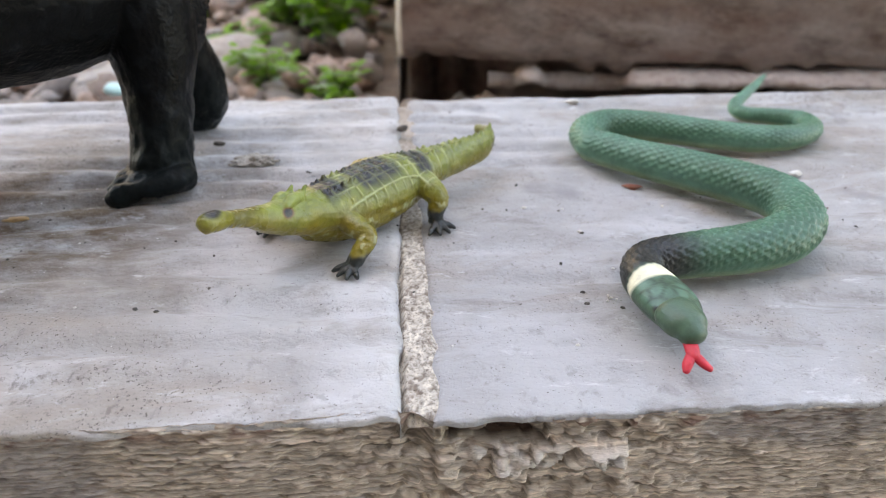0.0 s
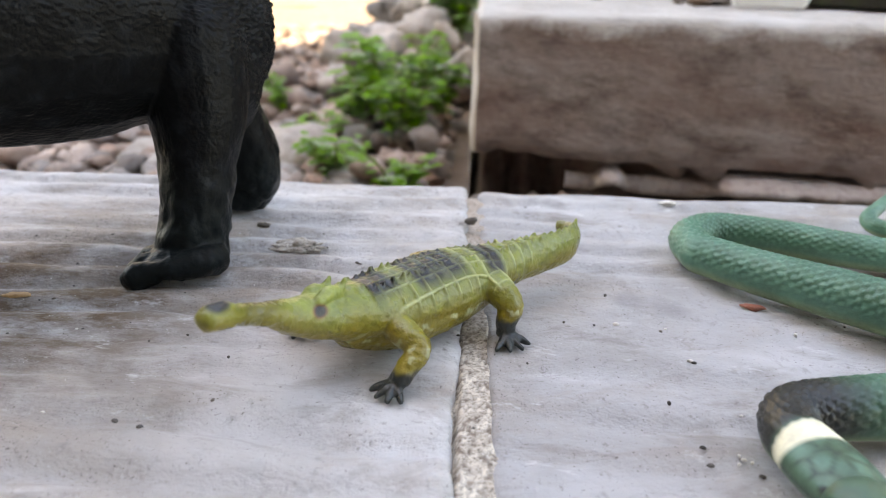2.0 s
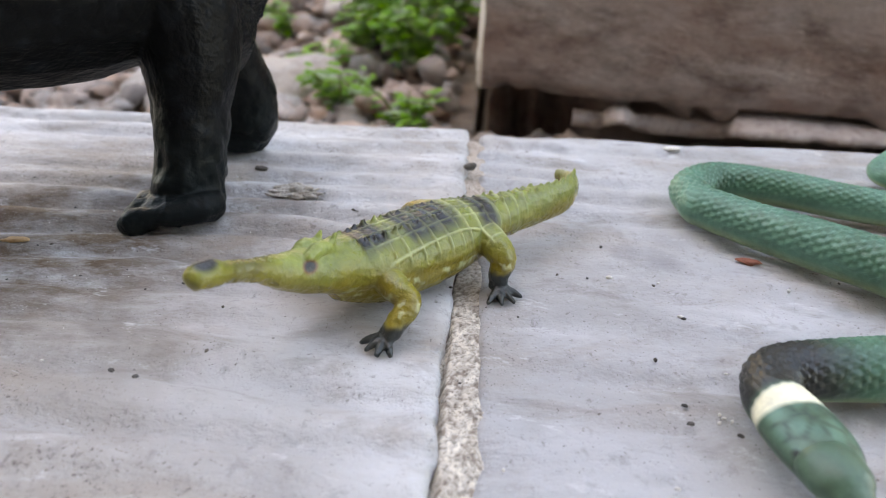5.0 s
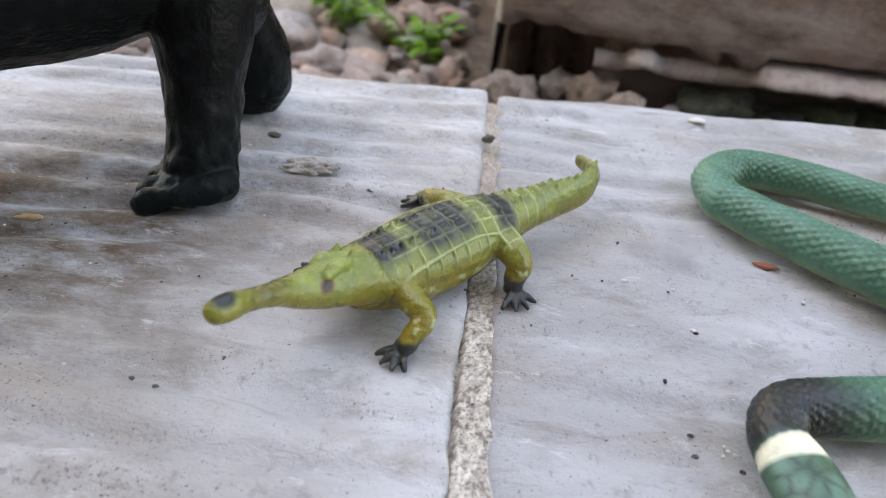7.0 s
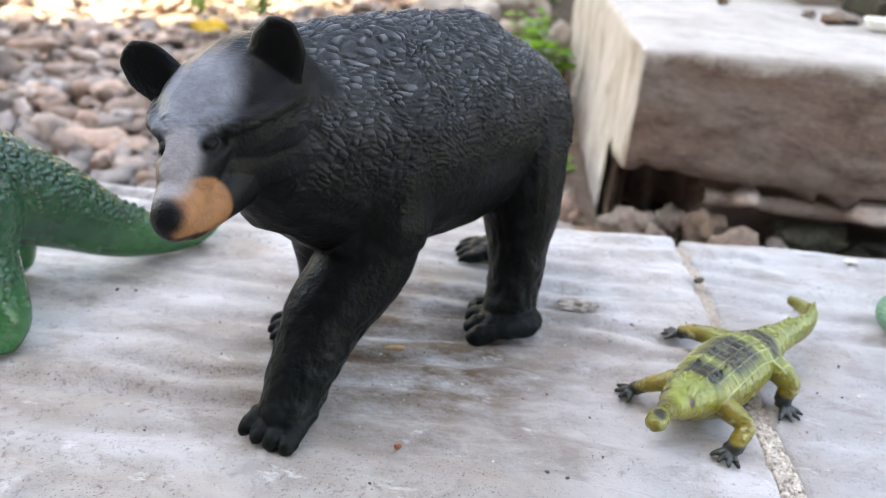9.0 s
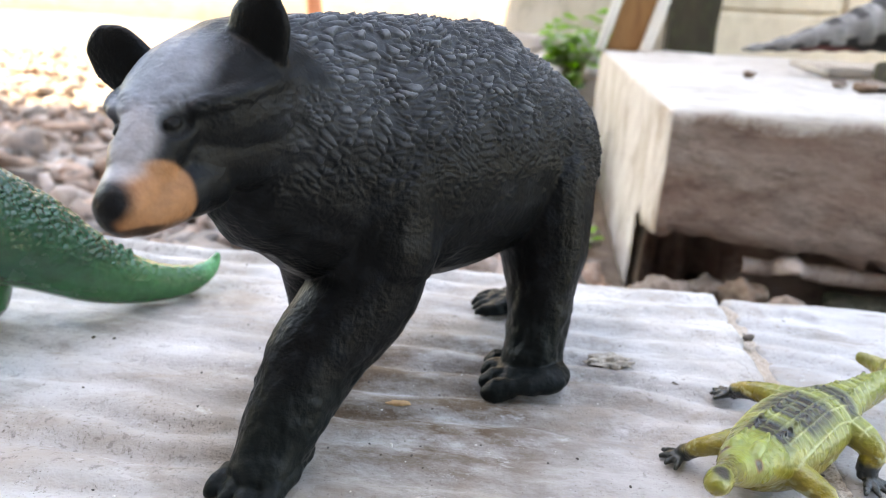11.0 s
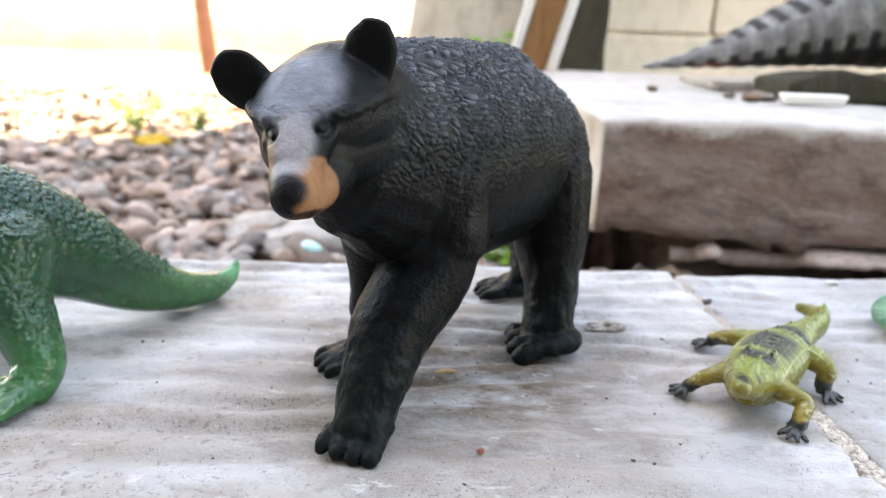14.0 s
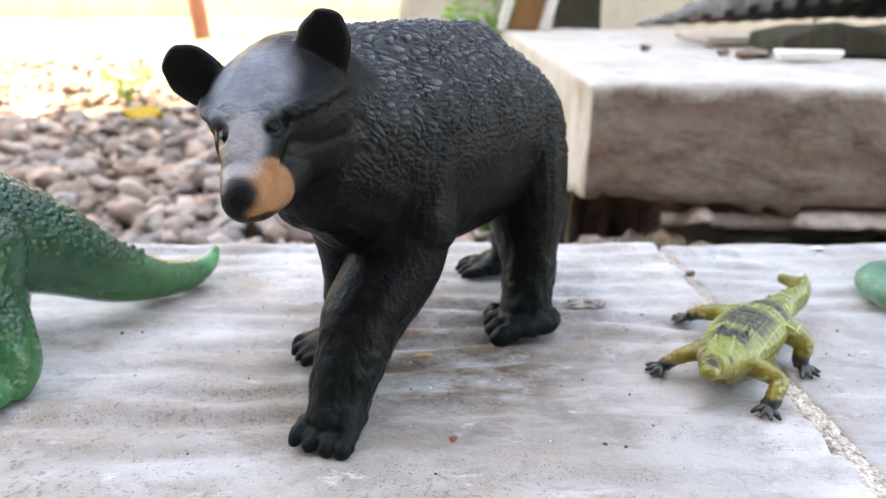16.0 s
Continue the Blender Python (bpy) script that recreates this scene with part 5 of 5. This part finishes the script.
# ---- toy dinosaur ----
def toy_dinosaur():
    V, F = [], []
    limb(V, F, [(-160.2, 168, 9.0, 1.1, 1.2), (-161.2, 165.5, 6.0, 2.4, 2.6), (-164.4, 159.4, 4.3, 3.7, 4.2), (-170, 150.4, 6.4, 5.2, 5.8), (-177.5, 140.6, 12, 7.2, 8.2), (-187, 130, 23, 10.5, 12), (-196, 120, 30.5, 13, 15.5),
                (-207, 109, 37, 14, 16.5), (-220, 98, 47, 13, 15), (-231, 89, 62, 10.5, 12), (-238, 84, 74, 10, 10.5), (-246, 76, 79, 9, 8.5), (-256, 67, 77, 6.5, 6), (-262, 61, 75.5, 4.5, 4)])
    limb(V, F, [(-243, 80, 71, 6, 4), (-253, 70, 68, 5, 2.6), (-259, 64, 67, 3.5, 2)])
    # near leg
    limb(V, F, [(-190, 112, 29, 9.5, 13), (-187.5, 107, 21, 8.2, 9.3), (-182.5, 104, 13, 6.4, 6.6), (-179.5, 101.5, 7, 5.4, 5.6), (-179.5, 98, 4, 5.2, 3.8)], 1.4, 22, (0.7, -0.7, 0))
    for a, ln in ((205, 15), (232, 15.5), (258, 13)):
        c, s = math.cos(radians(a)), math.sin(radians(a))
        limb(V, F, [(-179 - c, 99 - s, 4.0, 3.6, 3.6), (-179 + c * ln * 0.55, 99 + s * ln * 0.55, 3.0, 2.9, 2.9), (-179 + c * ln * 0.9, 99 + s * ln * 0.9, 1.8, 1.7, 1.7), (-179 + c * ln, 99 + s * ln, 1.2, 0.9, 0.9)], 1.0, 14)
    # far leg
    limb(V, F, [(-205, 124, 29, 9, 12), (-205, 127, 20, 7.2, 8.2), (-201, 129, 12, 6.0, 6.2), (-201, 128, 6, 5.4, 5.4), (-203, 127, 4, 5, 3.8)], 1.4, 22, (0.7, -0.7, 0))
    for a, ln in ((165, 14), (190, 15), (215, 13)):
        c, s = math.cos(radians(a)), math.sin(radians(a))
        limb(V, F, [(-203 - c, 127 - s, 4.0, 3.4, 3.4), (-203 + c * ln * 0.55, 127 + s * ln * 0.55, 3.0, 2.8, 2.8), (-203 + c * ln, 127 + s * ln, 1.3, 1.0, 1.0)], 1.0, 14)
    # small arms
    limb(V, F, [(-214, 92, 42, 4, 4), (-211, 86, 37, 3, 3), (-217, 81, 36, 2.4, 2.4), (-221, 78, 36, 1.6, 1.6)], 1.0, 14)
    limb(V, F, [(-228, 106, 44, 4, 4), (-233, 108, 38, 3, 3), (-239, 104, 37, 2.4, 2.4)], 1.0, 14)
    # back ridge studs
    for k, q in enumerate(spline([(-172, 146.5, 18), (-180, 138.5, 25), (-190, 127, 37.5), (-202, 114, 50), (-215, 102, 60), (-228, 91.5, 70)], 2.6)):
        grow = 1 - 0.75 * max(0.0, 1 - k / 6)
        limb(V, F, [(q[0], q[1], q[2] - 2.1 + 0.6 * grow, 1.2, 1.3), (q[0] + 0.4, q[1] + 0.4, q[2] - 1.5 + 1.8 * grow, 0.6, 0.6)], 0.5, 8)
    ob = fuse("toy_dinosaur", V, F, 0.42, 7, M_DINO)
    me = ob.data
    p = vcoords(me) / MM
    n = vnormals(me)
    low = 1 - smoothstep(9, 20, p[:, 2])
    under = smoothstep(0.2, -0.5, n[:, 2])
    f1, f2, off = cells(p / 1.25 + 80, 4)
    lump = np.clip(1.05 - f1 * 1.15, 0, 1)
    wrinkle = fnoise(np.stack([p[:, 0] / 5, p[:, 1] / 5, p[:, 2] / 1.6], 1), 6, 2)
    rough = np.clip(1 - 0.85 * under - 0.7 * low, 0.06, 1) * (0.25 + 0.75 * smoothstep(-0.1, 0.5, n[:, 2]))
    displace(me, MM * ((smoothstep(0.15, 0.75, lump) - 0.5) * 0.6 * rough + (wrinkle - 0.5) * 0.4 * (1 - under) * (1 - 0.6 * low)))
    p = vcoords(me) / MM
    c = np.ones((len(p), 3)) * np.array((0.007, 0.074, 0.032))
    c = blend(c, (0.010, 0.055, 0.038), smoothstep(26, 45, p[:, 2] + (lump - 0.5) * 10) * 0.8)
    c = blend(c, (0.026, 0.155, 0.048), low * 0.75)
    c = blend(c, (0.06, 0.30, 0.11), dome(p, (-159.2, 168, 8.4), (7, 9, 9)) * 0.8)
    c = blend(c, (0.06, 0.17, 0.07), under * smoothstep(18, 30, p[:, 2]) * 0.2)
    c = blend(c, (0.02, 0.09, 0.06), smoothstep(0.55, 0.75, lump) * rough * 0.4)
    c = blend(c, (0.12, 0.02, 0.015), dome(p, (-260, 63, 71), (6, 6, 1.6)))
    paint_mesh(me, c, rough)
    tagged(ob, "glossy green toy dinosaur with a pebbled back and raised tail", "toy dinosaur")


toy_dinosaur()


# ---- larger toy reptile lying on the kerb ----
def toy_reptile():
    V, F = [], []
    limb(V, F, [(36, 545, 54.5, 2, 2), (66, 550, 60, 8, 5.5), (110, 556, 71, 17, 15), (160, 563, 86, 27, 28), (220, 570, 102, 36, 43), (300, 578, 112, 42, 54), (400, 585, 108, 40, 50), (470, 588, 98, 30, 38)], 4, 36)
    for k, q in enumerate(spline([(120, 552, 86), (160, 553, 112), (220, 556, 143), (300, 560, 164), (400, 570, 156)], 11)):
        limb(V, F, [(q[0], q[1], q[2] - 4, 3.4, 4.5), (q[0] + 2.5, q[1], q[2] + 3.5, 1.2, 1.5)], 1.2, 8)
    limb(V, F, [(240, 542, 78, 13, 18), (228, 528, 58, 9, 9), (222, 515, 48, 7, 6), (205, 508, 45.5, 6, 4)], 2, 16)
    ob = fuse("toy_reptile", V, F, 1.5, 3, M_REPTILE)
    me = ob.data
    p = vcoords(me) / MM
    line = [(36, 545, 54.5), (110, 556, 71), (160, 563, 86), (220, 570, 102), (300, 578, 112), (470, 588, 98)]
    s, d, h = along(p, line)
    size = np.interp(s, (0, 70, 190, 280, 440), (4, 14, 43, 54, 40))
    ring = np.abs((s / 17.0) % 1 - 0.5) * 2
    ring2 = np.abs((s / 17.0 + 0.3 + h / 40) % 1 - 0.5) * 2
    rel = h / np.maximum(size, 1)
    c = np.ones((len(p), 3)) * np.array((0.15, 0.148, 0.15))
    c = blend(c, (0.23, 0.23, 0.234), smoothstep(0.45, 0.65, fnoise(p / 9, 3, 3)))
    c = blend(c, (0.013, 0.013, 0.014), smoothstep(0.54, 0.59, ring) * smoothstep(-0.75, -0.55, rel) * (1 - smoothstep(-0.30, -0.12, rel)))
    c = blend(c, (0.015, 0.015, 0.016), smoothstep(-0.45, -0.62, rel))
    c = blend(c, (0.014, 0.014, 0.015), smoothstep(0.52, 0.58, ring2) * smoothstep(0.50, 0.60, rel))
    c = blend(c, (0.16, 0.035, 0.03), dome(p, (95, 548, 56), (28, 16, 5)) * 0.8)
    displace(me, MM * 1.0 * (smoothstep(0.6, 0.3, ring) - 0.5))
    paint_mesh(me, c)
    ob.location.z = 0.003
    tagged(ob, "grey rubber toy reptile with black squared bands on the kerb", "toy reptile")


toy_reptile()


def kerb_clutter():
    bm = bmesh.new()
    box(bm, 0.118, 0.53, 0.462, 0.532, 0.0415, 0.0610, 0.003, 2)
    for k in range(1, 34):
        bmesh.ops.bisect_plane(bm, geom=bm.verts[:] + bm.edges[:] + bm.faces[:], plane_co=(0.118 + k * 0.012, 0, 0), plane_no=(1, 0, 0))
    p = np.array([v.co[:] for v in bm.verts])
    for v, k in zip(bm.verts, fnoise(p / 0.03 + 9, 3, 3) - 0.5):
        v.co.y += float(k) * 0.02
        v.co.z += max(-0.002, float(k) * 0.012)
        if v.co.z > 0.05:
            v.co.z -= 0.006 * max(0.0, 1 - (v.co.x - 0.118) / 0.03)
    tagged(obj("rotten_plank", bm, M_DARKWOOD), "dark mossy plank lying on the kerb", "plank")
    bm = bmesh.new()
    box(bm, 0.095, 0.50, 0.545, 0.66, 0.0415, 0.0468, 0.002, 2)
    for v in bm.verts:
        v.co.y += 0.05 * (v.co.x - 0.06) * (1 if v.co.y > 0.55 else -0.2)
    tagged(obj("plank", bm, M_PLANK, None, False), "grey weathered plank under the toy reptile", "plank")
    bm = bmesh.new()
    box(bm, 0.104, 0.141, 0.428, 0.440, 0.0425, 0.0490, 0.0012, 1)
    for v in bm.verts:
        v.co.x += 0.5 * (v.co.z - 0.045) * (1 if v.co.x > 0.12 else -1)
    tagged(obj("white_chip", bm, M_WHITE, None, False), "white painted splinter lying on the kerb", "splinter")
    rnd = np.random.RandomState(3)
    for x, y, r in ((0.035, 0.50, 4), (0.088, 0.446, 5), (0.098, 0.452, 6), (0.082, 0.470, 4), (0.142, 0.452, 5)):
        ob = obj("crumb", rock_mesh(rnd.randint(40), r * MM * 1.3, r * MM * 0.8, r * MM * 0.5, 3, 0.9, 2.2), M_ROCK)
        ob.matrix_world = pose(x, y, 0.0425 + r * 0.35 * MM, 0, 0, rnd.uniform(0, 360))
        tagged(ob, "brown masonry crumb on the kerb top", "crumb", "crumbs on the kerb")


kerb_clutter()


# ---- crumbs and grit on the ledge ----
def crumb(name, x, y, sx, sy, sz, rz, material, label, category, seed, sub=3, rough=0.45):
    ob = obj(name, rock_mesh(seed, sx * MM, sy * MM, sz * MM, sub, rough, 2.6 if sub > 3 else 1.5), material)
    ob.matrix_world = pose(x * MM, y * MM, sz * 0.55 * MM + (STEP if x > 12 else 0), 0, 0, rz)
    return tagged(ob, label, category)


crumb("pebble", -47, 155.5, 5.0, 2.6, 1.5, 15, M_PEBBLE, "crusty flat beige pebble on the cement", "pebble", 7, 5, 0.6)
crumb("wood_chip", -91, 124, 2.3, 0.9, 0.5, 10, M_CHIP, "thin tan wood chip on the soil patch", "wood chip", 3)
crumb("seed", -11, 181, 1.5, 1.1, 1.0, 30, M_GRIT, "dark seed lying beside the joint", "seed", 5)
crumb("seed", -81.5, 92, 0.9, 0.7, 0.6, 30, M_RED, "tiny red-brown seed on the ridged cement", "seed", 6)
crumb("brick_crumb", 48.5, 149, 2.2, 1.0, 0.6, -12, M_RED, "reddish brick crumb beside the toy snake", "crumb", 9)
crumb("white_crumb", 92, 158.5, 1.6, 1.3, 0.6, 20, M_PALE, "white plaster crumb on the cement", "crumb", 11)
crumb("white_crumb", 42, 211.5, 2.2, 1.3, 0.7, 0, M_PALE, "white plaster crumb near the ledge's back edge", "crumb", 12)
crumb("dark_crumb", -60, 168, 1.6, 1.0, 0.6, 0, M_GRIT, "dark soil crumb on the cement", "crumb", 13)
crumb("dark_crumb", -32, 152, 1.3, 0.9, 0.3, 0, M_GRIT, "flat dark soil crumb on the cement", "crumb", 14)


def grit(name, count, seed, material, label, smin, smax, spots):
    rnd = np.random.RandomState(seed)
    bm = rock_mesh(2, 1, 0.8, 0.6, 1, 0.4)
    sv = np.array([v.co[:] for v in bm.verts])
    sf = np.array([[v.index for v in f.verts] for f in bm.faces])
    bm.free()
    V, F, n = [], [], 0
    M = np.array(LEDGE)
    for k in range(count):
        if k < len(spots):
            x, y, r = spots[k]
            x, y, r = x * MM, y * MM, r * MM
        else:
            if rnd.rand() < 0.45:
                u, v = rnd.normal(-0.080, 0.032), rnd.normal(0.066, 0.022)
            else:
                u, v = rnd.uniform(-0.28, 0.12), rnd.uniform(0.003, 0.135)
            if not (0.002 < v < 0.136):
                continue
            x, y = M[0, 0] * u + M[0, 1] * v + M[0, 3], M[1, 0] * u + M[1, 1] * v + M[1, 3]
            r = (smin + (smax - smin) * rnd.rand() ** 3) * MM
        a = rnd.uniform(0, 6.3)
        rot = np.array(((math.cos(a), -math.sin(a), 0), (math.sin(a), math.cos(a), 0), (0, 0, 1)))
        V.append((sv * r) @ rot.T + (x, y, r * 0.3 + (STEP if x + 0.105 * (y - 0.07) > 0.002 else 0)))
        F.append(sf + n)
        n += len(sv)
    ob = raw(name, np.concatenate(V), np.concatenate(F).tolist(), material)
    tagged(ob, label, "grit", kind="stuff")


grit("grit", 320, 4, M_GRIT, "fine dark soil grit scattered over the cement", 0.07, 0.40,
     [(-51, 93, 0.55), (-47, 92.5, 0.5), (33, 126, 0.5), (-171, 129, 0.6), (-166, 130, 0.5), (-40, 100, 0.4), (30, 103.6, 0.5), (30.3, 100, 0.55), (27, 113.5, 0.5), (36.6, 99, 0.5), (17, 136, 0.35), (20, 149, 0.5), (29, 136, 0.4)])
grit("pale_grit", 130, 9, M_PALE, "fine pale plaster grit scattered over the cement", 0.10, 0.40, [(27, 88, 0.45), (21, 137, 0.7), (35, 102, 0.45), (36, 101.6, 0.4), (34.2, 101, 0.4), (34.6, 102.8, 0.35), (32.5, 126.5, 0.6), (53.5, 139.5, 0.5), (30, 137, 0.4), (-88, 110, 0.6)])
